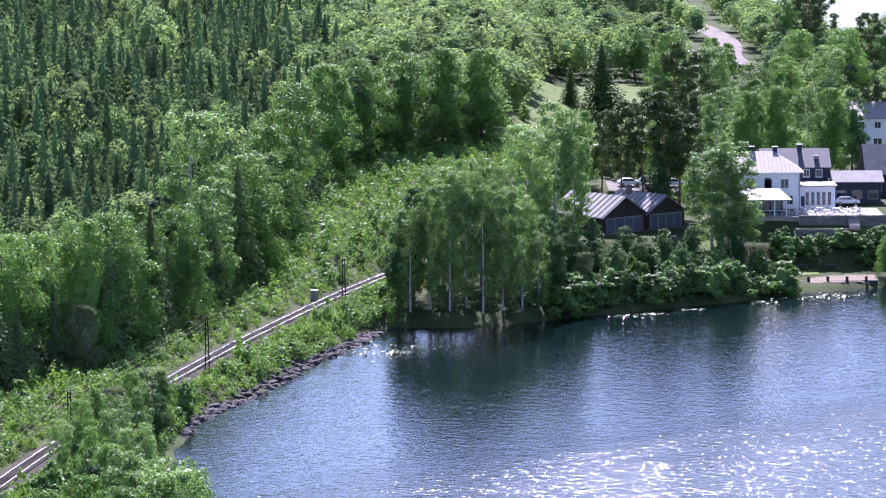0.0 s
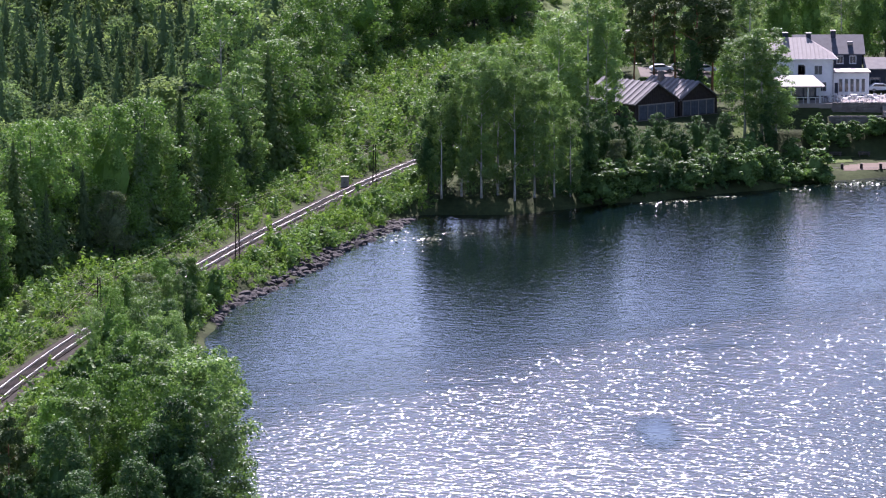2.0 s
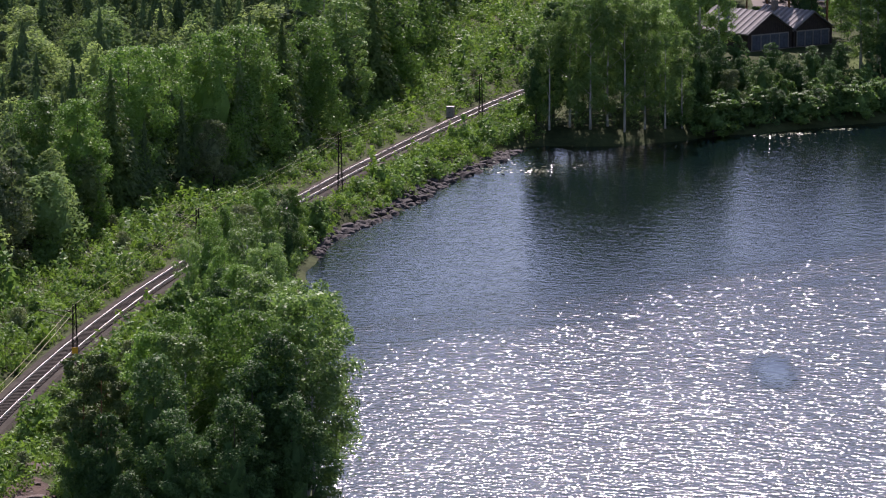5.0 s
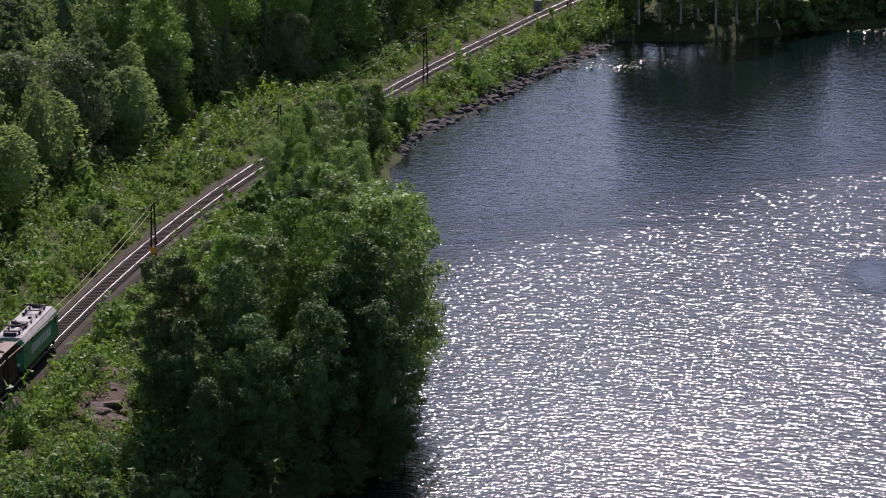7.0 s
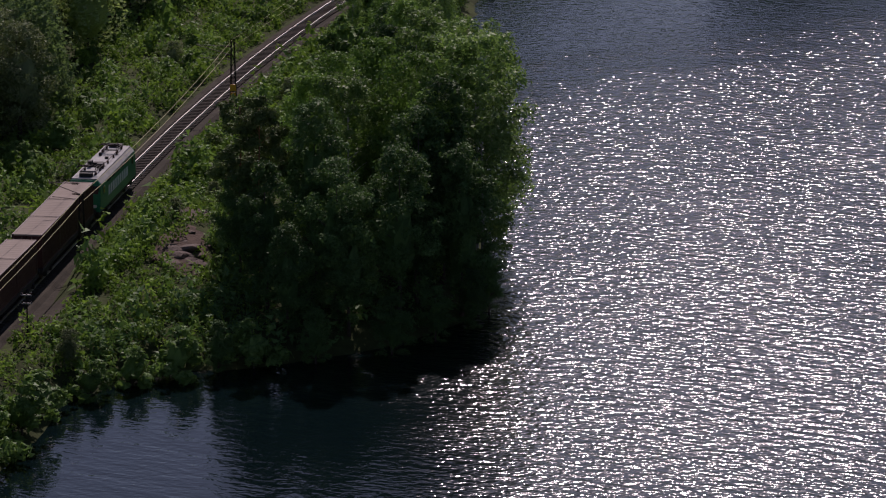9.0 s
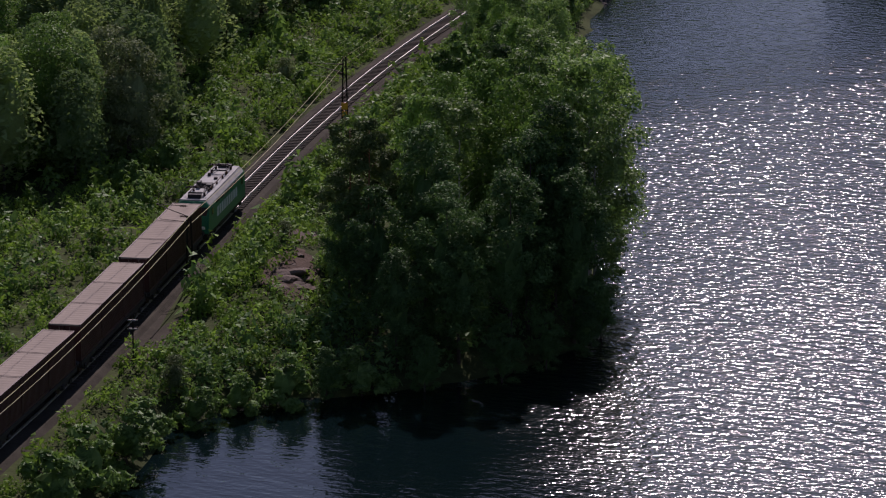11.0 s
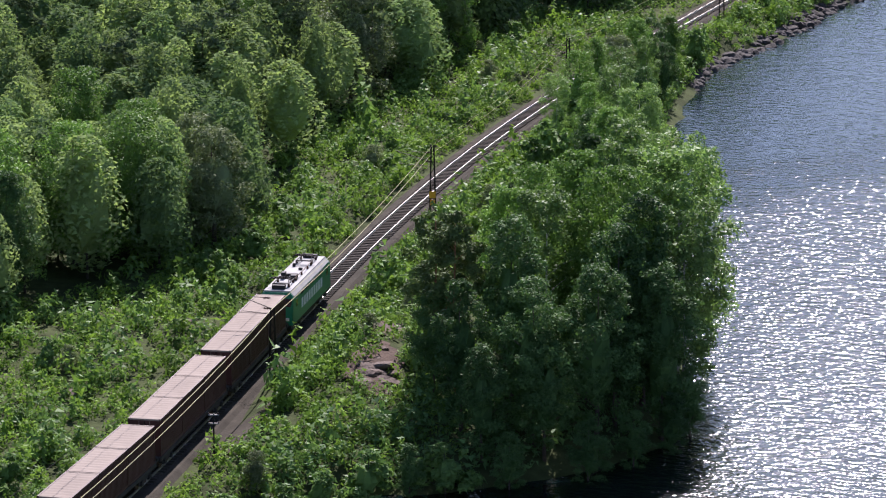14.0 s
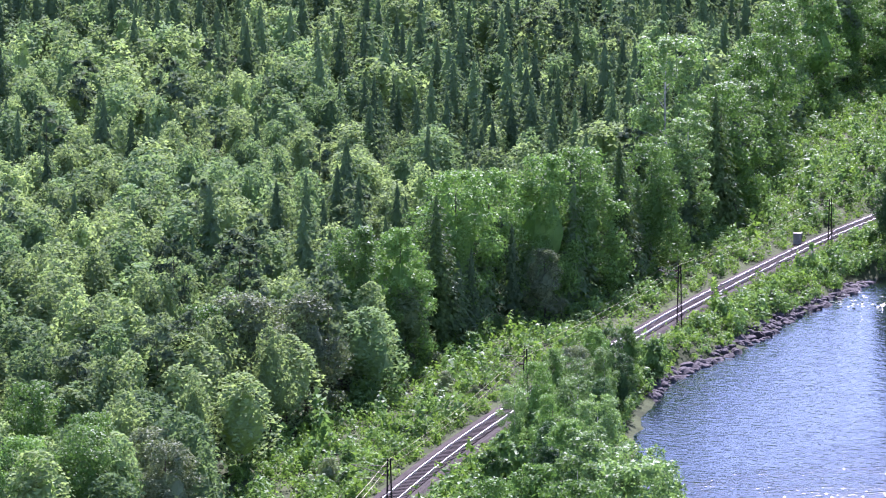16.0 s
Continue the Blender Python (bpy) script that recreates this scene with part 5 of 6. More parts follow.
RAIL_TOP = 0.575
FRONT = 357.0
locomotive(on_track(FRONT - 7.75, up=RAIL_TOP))
first_wagon = first_box = None
for w in range(4):
    mid = FRONT - 15.6 - 9.9 - w * 19.95
    m = on_track(mid, up=RAIL_TOP)
    if first_wagon is None:
        first_wagon = flat_wagon(m)
    else:
        copy_thing(first_wagon, m)
    for k in (-1, 0, 1):
        mm = m @ Matrix.Translation((0, k * 6.16, 1.16))
        if first_box is None:
            first_box = container(mm)
        else:
            copy_thing(first_box, mm)
# ---- houses by the lake ----


def gable_roof(w, d, z, rise, over=0.5, thick=0.16):
    """Two roof slabs, ridge along y, over a body w wide (x) and d deep (y)."""
    out = []
    for s in (-1, 1):
        k = rise / (w / 2)
        bm = prism([(0, z + rise), (s * (w / 2 + over), z - over * k), (s * (w / 2 + over), z - over * k + thick), (0, z + rise + thick)], -over, d + over)
        out.append(bm)
    return out


def window(parent, m, w, h, panes=2, glass="glass", frame_mat="white"):
    """A window: frame, panes, bars and sill, set in a wall whose face is the plane y = 0 and looks to -y."""
    wi = part("window", boxed(-w / 2 - 0.09, w / 2 + 0.09, -0.05, 0.03, -0.09, h + 0.09, bevel=0.01, m=m), M[frame_mat], parent)
    for k in range(panes):
        x0 = -w / 2 + w * k / panes + 0.03
        part("pane", boxed(x0, x0 + w / panes - 0.06, -0.07, -0.045, 0.02, h - 0.02, m=m), M[glass], wi)
    part("sill", boxed(-w / 2 - 0.14, w / 2 + 0.14, -0.14, 0.0, -0.14, -0.09, m=m), M[frame_mat], wi)
    return wi


def shed(x, y, turn, w, d, h, rise, label):
    """A boarded shed with its gable to the lake; origin at the left foot of the gable."""
    z = 5.9
    o = thing("boathouse_shed", label, "shed", "lakeside sheds", pose(x, y, z, 0, 0, turn))
    part("foundation", boxed(-0.1, w + 0.1, -0.1, d + 0.1, -2.5, 0.35, bevel=0.03), M["stone_wall"], o, "rough grey stone footing")
    bm = prism([(0, 0.35), (w, 0.35), (w, h), (w / 2, h + rise), (0, h)], 0, d)
    part("wall", bm, M["wood_dark"], o)
    shift = Matrix.Translation((w / 2, 0, 0))
    for bm in gable_roof(w, d, h, rise, 0.55):
        bmesh.ops.transform(bm, matrix=shift, verts=bm.verts)
        r = part("roof", bm, M["roof_grey"], o, "grey corrugated roof sheets")
    for s in (-1, 1):
        k = rise / (w / 2)
        n = 10
        for i in range(n):
            yy = -0.5 + (d + 1.0) * (i + 0.5) / n
            bm = prism([(w / 2, h + rise + 0.15), (w / 2 + s * (w / 2 + 0.55), h - 0.55 * k + 0.15), (w / 2 + s * (w / 2 + 0.55), h - 0.55 * k + 0.26), (w / 2, h + rise + 0.26)], yy - 0.3, yy + 0.3)
            part("roof_rib", bm, M["roof_pale"], r)
    n = int(w / 0.42)
    for i in range(n + 1):                 # cover boards on the gable
        xx = w * i / n
        top = h + rise * (1 - abs(xx - w / 2) / (w / 2)) - 0.06
        part("board", boxed(xx - 0.05, xx + 0.05, -0.05, 0.0, 0.4, max(0.9, top)), M["wood_dark"], o)
    for k in range(4):                     # boarded gates between pale posts
        x0 = w * (0.08 + 0.21 * k)
        dr = part("gate", boxed(x0 + 0.08, x0 + w * 0.21 - 0.08, -0.09, -0.04, 0.45, 2.75, bevel=0.01), M["gate_boards"], o, "weathered blue-grey boarded gate")
        for q in range(3):
            part("batten", boxed(x0 + 0.2 + q * (w * 0.21 - 0.5) / 2, x0 + 0.28 + q * (w * 0.21 - 0.5) / 2, -0.12, -0.085, 0.5, 2.7), M["gate_boards"], dr)
    for k in range(5):
        x0 = w * (0.08 + 0.21 * k)
        part("gate_post", boxed(x0 - 0.07, x0 + 0.07, -0.13, -0.03, 0.4, 2.9, bevel=0.01), M["grey_paint"], o, "pale weathered gate post")
    part("lintel", boxed(w * 0.08 - 0.1, w * 0.92 + 0.1, -0.13, -0.03, 2.76, 2.95, bevel=0.01), M["grey_paint"], o)
    part("chimney", boxed(w * 0.36, w * 0.36 + 0.8, d * 0.72, d * 0.72 + 0.8, h + rise * 0.5, h + rise + 1.2, bevel=0.03), M["stone_wall"], o)


shed(26.6, 628.2, 39, 9.4, 13, 3.3, 2.9, "dark brown boarded lakeside shed with a grey ribbed roof")
shed(34.3, 634.6, 36, 8.0, 12, 3.2, 2.6, "dark brown boarded shed beside another on the bank")


def hip_roof(x0, x1, y0, y1, z, rise, over=0.6):
    bm = bmesh.new()
    x0, x1, y0, y1 = x0 - over, x1 + over, y0 - over, y1 + over
    run = (y1 - y0) / 2
    e = [bm.verts.new(c) for c in ((x0, y0, z), (x1, y0, z), (x1, y1, z), (x0, y1, z))]
    r = [bm.verts.new((x0 + run * 0.85, y0 + run, z + rise)), bm.verts.new((x1 - run * 0.85, y0 + run, z + rise))]
    for f in ((e[0], e[1], r[1], r[0]), (e[1], e[2], r[1]), (e[2], e[3], r[0], r[1]), (e[3], e[0], r[0]), (e[3], e[2], e[1], e[0])):
        bm.faces.new(f)
    return bm


def chimney(parent, x, y, z0, z1):
    c = part("chimney", boxed(x - 0.4, x + 0.4, y - 0.4, y + 0.4, z0, z1, bevel=0.02), M["blue_black"], parent)
    part("chimney_cap", boxed(x - 0.5, x + 0.5, y - 0.5, y + 0.5, z1, z1 + 0.12, bevel=0.02), M["grey_paint"], c)


def villa():
    z = 8.45
    o = thing("white_villa", "two-storey white boarded villa with a pale hipped roof and verandah", "house", at=pose(48.2, 641.6, z))
    W, D, H = 12.4, 10.0, 6.6
    part("foundation", boxed(-0.1, W + 0.1, -0.1, D + 0.1, -2.0, 0.4, bevel=0.02), M["stone_wall"], o)
    part("wall", boxed(0, W, 0, D, 0.4, H, bevel=0.02), M["white"], o)
    for k in range(16):
        part("clapboard", boxed(-0.02, W + 0.02, -0.035, 0, 0.5 + k * 0.38, 0.5 + k * 0.38 + 0.05), M["white"], o)
    part("eave_board", boxed(-0.65, W + 0.65, -0.65, D + 0.65, H - 0.05, H + 0.12, bevel=0.02), M["white"], o)
    roof = part("roof", hip_roof(0, W, 0, D, H + 0.12, 3.1), M["roof_light"], o, "pale pantiled hipped roof shining in the sun")
    for k in range(20):                    # tile courses on the front slope
        xx = -0.4 + k * 0.69
        d = min(xx + 0.6, W + 0.6 - xx) / (5.6 * 0.85)
        t = min(1.0, d)
        bm = bmesh.new()
        tube(bm, [(xx, -0.6, H + 0.14), (xx + 0.0, -0.6 + 5.6 * t, H + 0.14 + 3.1 * t)], [0.05, 0.05], 5)
        part("tile_rib", bm, M["roof_light"], roof)
    chimney(o, 4.6, 5.4, H + 2.4, H + 3.9)
    chimney(o, 8.6, 5.8, H + 2.2, H + 3.8)
    for x in (1.6, 4.2, 7.0, 9.8):
        window(o, pose(x, 0, 4.0), 1.3, 1.5, 2)
    for x in (10.6,):
        window(o, pose(x, 0, 1.2), 1.2, 1.5, 2)
    dr = part("door", boxed(6.4, 7.4, -0.07, 0.0, 3.5, 5.7, bevel=0.01), M["glass"], o)
    part("drainpipe", boxed(W - 0.15, W - 0.03, -0.16, -0.04, 0.2, H), M["grey_paint"], o)
    # verandah with a balcony on its roof
    for x in (1.8, 4.6, 7.4, 9.4):
        part("verandah_post", boxed(x - 0.11, x + 0.11, -8.2, -7.98, 0.1, 2.75, bevel=0.01), M["white"], o)
    part("verandah_floor", boxed(1.4, 9.8, -8.6, 0, -0.6, 0.1, bevel=0.02), M["paving"], o)
    part("verandah_roof", prism([(1.2, 2.75), (10.0, 2.75), (9.6, 2.98), (1.6, 2.98)], -8.6, 0), M["roof_light"], o, "low pale verandah roof")
    bm = bmesh.new()
    e = [bm.verts.new(c) for c in ((1.0, -8.8, 2.98), (10.2, -8.8, 2.98), (8.6, -5.2, 4.3), (2.2, -5.2, 4.3), (10.2, -2, 2.98), (1.0, -2, 2.98), (8.6, -3.4, 4.3), (2.2, -3.4, 4.3))]
    for f in ((0, 1, 2, 3), (1, 4, 6, 2), (4, 5, 7, 6), (5, 0, 3, 7), (3, 2, 6, 7), (0, 5, 4, 1)):
        bm.faces.new([e[i] for i in f])
    part("verandah_hip", bm, M["roof_light"], o)
    part("verandah_glazing", boxed(2.0, 9.2, -3.5, -3.3, 0.1, 2.7), M["glass"], o, "dark glazed verandah front")
    for k in range(9):
        x = 1.5 + k * 1.02
        part("baluster", boxed(x - 0.03, x + 0.03, -8.5, -8.44, 0.1, 1.05), M["white"], o)
    part("handrail", boxed(1.4, 9.8, -8.53, -8.41, 1.05, 1.13, bevel=0.01), M["white"], o)
    return o


villa()


def rear_house():
    z = 8.5
    o = thing("dark_house", "blue-black boarded house with a dark roof behind the villa", "house", at=pose(55.4, 653.6, z))
    W, D, H = 11.2, 8.0, 6.4
    part("wall", boxed(0, W, 0, D, -1, H, bevel=0.02), M["blue_black"], o)
    for s in (0, 1):
        k = 2.6 / (D / 2)
        prof = [(D / 2, H + 2.6), (-0.5 if s == 0 else D + 0.5, H - 0.5 * k), (-0.5 if s == 0 else D + 0.5, H - 0.5 * k + 0.16), (D / 2, H + 2.76)]
        bm = prism(prof, -0.5, W + 0.5)
        bmesh.ops.transform(bm, matrix=Matrix(((0, 1, 0, 0), (1, 0, 0, 0), (0, 0, 1, 0), (0, 0, 0, 1))), verts=bm.verts)
        part("roof", bm, M["roof_dark"], o, "dark grey pitched roof")
    for x in (0, W - 0.04):
        bm = bmesh.new()
        v = [bm.verts.new(c) for c in ((x, 0, H), (x, D, H), (x, D / 2, H + 2.6), (x + 0.04, 0, H), (x + 0.04, D, H), (x + 0.04, D / 2, H + 2.6))]
        for f in ((0, 1, 2), (5, 4, 3), (0, 3, 4, 1), (1, 4, 5, 2), (2, 5, 3, 0)):
            bm.faces.new([v[i] for i in f])
        part("gable", bm, M["blue_black"], o)
    window(o, pose(7.4, 0, 4.6), 1.0, 1.2, 2)
    window(o, pose(9.6, 0, 4.6), 1.0, 1.2, 2)
    chimney(o, 6.5, 3.6, H + 2.0, H + 3.4)
    for x in (2.0, 8.8):
        part("roof_hatch", boxed(x, x + 0.9, 1.2, 1.9, H + 1.2, H + 1.75, bevel=0.03), M["grey_paint"], o)
    return o


rear_house()


def annex():
    z = 8.45
    o = thing("white_annex", "low white garden annex with a row of tall windows", "house", at=pose(60.75, 645.0, z))
    W, D, H = 6.2, 6.0, 3.9
    part("wall", boxed(0, W, 0, D, -1, H, bevel=0.02), M["white"], o)
    part("roof", prism([(-0.3, H), (W + 0.3, H), (W + 0.3, H + 0.2), (-0.3, H + 0.2)], -0.5, D), M["roof_light"], o, "flat pale metal roof")
    for k in range(5):
        window(o, pose(1.4 + k * 0.95, 0, 0.7), 0.6, 2.2, 1)
    part("door", boxed(0.35, 0.95, -0.06, 0, 0.05, 2.2, bevel=0.01), M["blue_black"], o)
    return o


annex()


def low_hall(x, y, w, d, h, rise, name, label, wall, roof, z, wins=3):
    o = thing(name, label, "house", at=pose(x, y, z))
    part("wall", boxed(0, w, 0, d, -1.5, h, bevel=0.02), M[wall], o)
    for s in (0, 1):
        k = rise / (d / 2)
        prof = [(d / 2, h + rise), (-0.7 if s == 0 else d + 0.7, h - 0.7 * k), (-0.7 if s == 0 else d + 0.7, h - 0.7 * k + 0.18), (d / 2, h + rise + 0.18)]
        bm = prism(prof, -0.5, w + 0.5)
        bmesh.ops.transform(bm, matrix=Matrix(((0, 1, 0, 0), (1, 0, 0, 0), (0, 0, 1, 0), (0, 0, 0, 1))), verts=bm.verts)
        part("roof", bm, M[roof], o)
    for xx in (0, w - 0.04):
        bm = bmesh.new()
        v = [bm.verts.new(c) for c in ((xx, 0, h), (xx, d, h), (xx, d / 2, h + rise), (xx + 0.04, 0, h), (xx + 0.04, d, h), (xx + 0.04, d / 2, h + rise))]
        for f in ((0, 1, 2), (5, 4, 3), (0, 3, 4, 1), (1, 4, 5, 2), (2, 5, 3, 0)):
            bm.faces.new([v[i] for i in f])
        part("gable", bm, M[wall], o)
    for k in range(wins):
        window(o, pose(w * (k + 0.5) / wins, 0, 0.9), min(1.6, w / wins * 0.6), 1.3, 2, frame_mat="white" if wall == "white" else "grey_paint")
    return o


low_hall(67.4, 652.5, 8.2, 7.0, 3.9, 1.3, "garden_hall", "dark open-fronted garden hall with a grey roof", "blue_black", "roof_grey", 8.5, 3)
low_hall(74.6, 664.0, 13.0, 11.0, 4.3, 4.2, "large_hall", "large dark hall with a tall grey roof", "wood_dark", "roof_grey", 8.5, 4)
up = low_hall(79.5, 734.0, 16.0, 9.0, 6.4, 2.4, "white_house", "two-storey white house with a pale roof among trees", "white", "roof_light", 9.8, 5)
for k in range(5):
    window(up, pose(16.0 * (k + 0.5) / 5, 0, 4.2), 1.2, 1.2, 2)
low_hall(25.0, 747.0, 5.2, 5.0, 2.3, 1.2, "small_white_house", "small white outbuilding with a pale roof among trees", "white", "roof_light", 6.0, 2)

# ---- terrace, walls and beach ----


def drape(name, label, category, poly, mat, lift, res=1.5, kind="structure", flat=None):
    """A thin sheet that follows the ground inside an outline."""
    px, py = np.array(poly).T
    bm = bmesh.new()
    xs, ys = np.arange(px.min(), px.max() + res, res), np.arange(py.min(), py.max() + res, res)
    gx, gy = np.meshgrid(xs, ys)
    gz = height(gx, gy) + lift if flat is None else np.full(gx.shape, flat)
    grid = {}
    cx, cy = gx[:-1, :-1] + res / 2, gy[:-1, :-1] + res / 2
    ins = in_poly(cx, cy, poly)
    for j, i in zip(*np.nonzero(ins)):
        f = []
        for a, b in ((j, i), (j, i + 1), (j + 1, i + 1), (j + 1, i)):
            if (a, b) not in grid:
                grid[(a, b)] = bm.verts.new((gx[a, b], gy[a, b], gz[a, b]))
            f.append(grid[(a, b)])
        bm.faces.new(f)
    return tagged(part(name, bm, mat), label, category, kind=kind)


terrace = thing("terrace", "pale paved terrace with furniture in front of the villa", "terrace", kind="structure")
part("terrace_deck", boxed(57.5, 74, 632.9, 645, 7.4, 8.56, bevel=0.03), M["paving"], terrace)
for k in range(9):
    for j in range(6):
        part("slab", boxed(58.0 + k * 1.75, 59.7 + k * 1.75, 633.2 + j * 1.95, 635.1 + j * 1.95, 8.55, 8.60), M["paving"], terrace)


def dry_wall(name, label, x0, x1, y, z0, z1, seed):
    o = thing(name, label, "wall", kind="structure")
    rng = random.Random(seed)
    part("core", boxed(x0, x1, y, y + 0.5, z0 - 1.0, z1 - 0.05), M["stone_wall"], o)
    z = z0 - 0.4
    while z < z1 - 0.05:
        x = x0 - rng.uniform(0, 0.4)
        while x < x1:
            w = rng.uniform(0.6, 1.2)
            part("stone", boxed(x, x + w - 0.05, y - rng.uniform(0.05, 0.14), y + 0.3, z, z + 0.42, bevel=0.05), M["stone_wall"], o)
            x += w
        z += 0.45


dry_wall("terrace_wall", "grey stone retaining wall below the terrace", 59.6, 74, 632.2, 7.0, 8.6, 1)
dry_wall("garden_wall", "low grey stone wall in the garden slope", 59.0, 67.0, 628.6, 5.6, 6.75, 2)
drape("garden_lawn", "strip of mown green lawn between stone walls", "lawn", [(59, 629.4), (67.5, 629.4), (74, 631), (74, 632), (59, 632)], M["lawn"], 0.05, 0.8)
drape("lower_lawn", "sunlit green garden slope", "lawn", [(59.5, 625.5), (67, 626), (67, 628), (60, 628)], M["lawn"], 0.05, 0.8)
drape("side_lawn", "sunlit green lawn sloping down beside the villa", "lawn", [(41.5, 616), (43.5, 613), (45, 622), (46, 636), (43.5, 636)], M["lawn"], 0.06, 1.0)
drape("beach", "sandy beach strip by the lake", "beach", [(59, 606), (70, 608), (70, 614), (63, 613), (59, 610)], M["sand"], 0.05, 0.7)
drape("beach_lawn", "short grass beside the sand", "lawn", [(55, 611), (61, 614), (62, 621), (56, 621)], M["lawn"], 0.09, 0.7)
st = thing("garden_steps", "grey stone garden steps down from the terrace", "steps", kind="structure")
for k in range(8):
    part("step", boxed(67.8, 69.6, 632.4 - k * 0.42, 632.9 - k * 0.42, 6.6, 8.45 - k * 0.19, bevel=0.02), M["paving"], st)
quay = thing("quay_edge", "low timber edge along the beach with stout posts", "quay")
part("beam", boxed(56.8, 70.0, 608.0, 608.4, 0.2, 1.05, bevel=0.03, m=None), M["wood_dark"], quay)
for x in (58.9, 62.0, 65.1, 68.2):
    part("post", boxed(x - 0.22, x + 0.22, 607.7, 608.15, -0.6, 1.75, bevel=0.04), M["wood_dark"], quay)


def picnic_table(m, label):
    o = thing("picnic_table", label, "table", "picnic tables on the beach", m)
    for k in range(5):
        part("top_board", boxed(-1.0, 1.0, -0.4 + k * 0.165, -0.4 + k * 0.165 + 0.15, 0.72, 0.76), M["rock_pale"], o)
    for s in (-1, 1):
        part("bench_board", boxed(-1.0, 1.0, s * 0.75 - 0.14, s * 0.75 + 0.14, 0.42, 0.46), M["rock_pale"], o)
        bm = bmesh.new()
        for t in (-1, 1):
            tube(bm, [(s * 0.75, t * 0.7, 0), (s * 0.75, t * 0.25, 0.74)], [0.05, 0.05], 4)
        tube(bm, [(s * 0.75, -0.8, 0.40), (s * 0.75, 0.8, 0.40)], [0.05, 0.05], 4)
        part("trestle", bm, M["rock_pale"], o)
    return o


pt = picnic_table(pose(58.9, 619.0, z_at(58.9, 619.0) + 0.08, 0, 0, 4), "weathered pale wooden picnic table on grass") 
copy_thing(pt, pose(63.6, 619.2, z_at(63.6, 619.2) + 0.08, 0, 0, -3))


def garden_table(m):
    o = thing("garden_table", "white garden table with a pale top on the terrace", "table", "garden tables on the terrace", m)
    bm = bmesh.new()
    bmesh.ops.create_cone(bm, cap_ends=True, segments=18, radius1=0.6, radius2=0.6, depth=0.05, matrix=pose(0, 0, 0.73))
    part("top", bm, M["cloth"], o)
    bm = bmesh.new()
    tube(bm, [(0, 0, 0.0), (0, 0, 0.71)], [0.06, 0.05], 8)
    part("stem", bm, M["white"], o)
    bm = bmesh.new()
    bmesh.ops.create_cone(bm, cap_ends=True, segments=14, radius1=0.3, radius2=0.2, depth=0.06, matrix=pose(0, 0, 0.03))
    part("foot", bm, M["white"], o)
    return o


def garden_chair(m):
    o = thing("garden_chair", "white slatted garden chair at a terrace table", "chair", "garden chairs on the terrace", m)
    part("seat", boxed(-0.25, 0.25, -0.25, 0.25, 0.42, 0.46, bevel=0.01), M["cloth"], o)
    part("backrest", boxed(-0.25, 0.25, 0.22, 0.27, 0.5, 0.95, bevel=0.01), M["cloth"], o)
    for sx in (-1, 1):
        for sy in (-1, 1):
            part("leg", boxed(sx * 0.22 - 0.02, sx * 0.22 + 0.02, sy * 0.22 - 0.02, sy * 0.22 + 0.02, 0, 0.95 if sy > 0 else 0.44), M["white"], o)
    return o


gt = gc = None
for k, (x, y) in enumerate([(59.5, 635.5), (62, 634.2), (64.6, 635.8), (67, 634.5), (70, 635.5), (61, 638.4), (63.8, 639.2), (66.5, 638.6), (69.5, 639)]):
    m = pose(x, y, 8.60)
    gt = garden_table(m) if gt is None else (copy_thing(gt, m), gt)[1]
    for a in range(4):
        ang = a * 90 + 20 * k
        mm = pose(x, y, 8.60, 0, 0, ang) @ Matrix.Translation((0, 0.95, 0))
        gc = garden_chair(mm) if gc is None else (copy_thing(gc, mm), gc)[1]


def car(m, paint, label):
    o = thing("parked_car", label, "car", "parked cars", m)
    prof = [(-2.1, 0.35), (2.1, 0.35), (2.15, 0.7), (1.9, 0.88), (1.0, 0.95), (0.45, 1.42), (-1.2, 1.45), (-1.9, 0.98), (-2.15, 0.85)]
    bm = prism(prof, -0.85, 0.85)
    bmesh.ops.bevel(bm, geom=list(bm.edges), offset=0.07, segments=2, affect='EDGES')
    part("body", bm, paint, o)
    for s in (-1, 1):
        part("side_window", prism([(0.85, 0.98), (0.38, 1.36), (-1.15, 1.38), (-1.6, 1.0)], s * 0.85 - 0.012, s * 0.85 + 0.012), M["glass"], o)
        for x in (-1.3, 1.35):
            bm = bmesh.new()
            bmesh.ops.create_cone(bm, cap_ends=True, segments=18, radius1=0.32, radius2=0.32, depth=0.2, matrix=pose(x, s * 0.78, 0.32, 90, 0, 0))
            w = part("wheel", bm, M["loco_dark"], o)
            bm = bmesh.new()
            bmesh.ops.create_cone(bm, cap_ends=True, segments=12, radius1=0.2, radius2=0.2, depth=0.02, matrix=pose(x, s * 0.89, 0.32, 90, 0, 0))
            part("rim", bm, M["steel"], w)
    bm = bmesh.new()
    v = [bm.verts.new(c) for c in ((0.98, -0.72, 0.98), (0.98, 0.72, 0.98), (0.5, 0.65, 1.40), (0.5, -0.65, 1.40))]
    bm.faces.new(v)
    bmesh.ops.solidify(bm, geom=list(bm.faces), thickness=0.02)
    part("windscreen", bm, M["glass"], o)
    return o


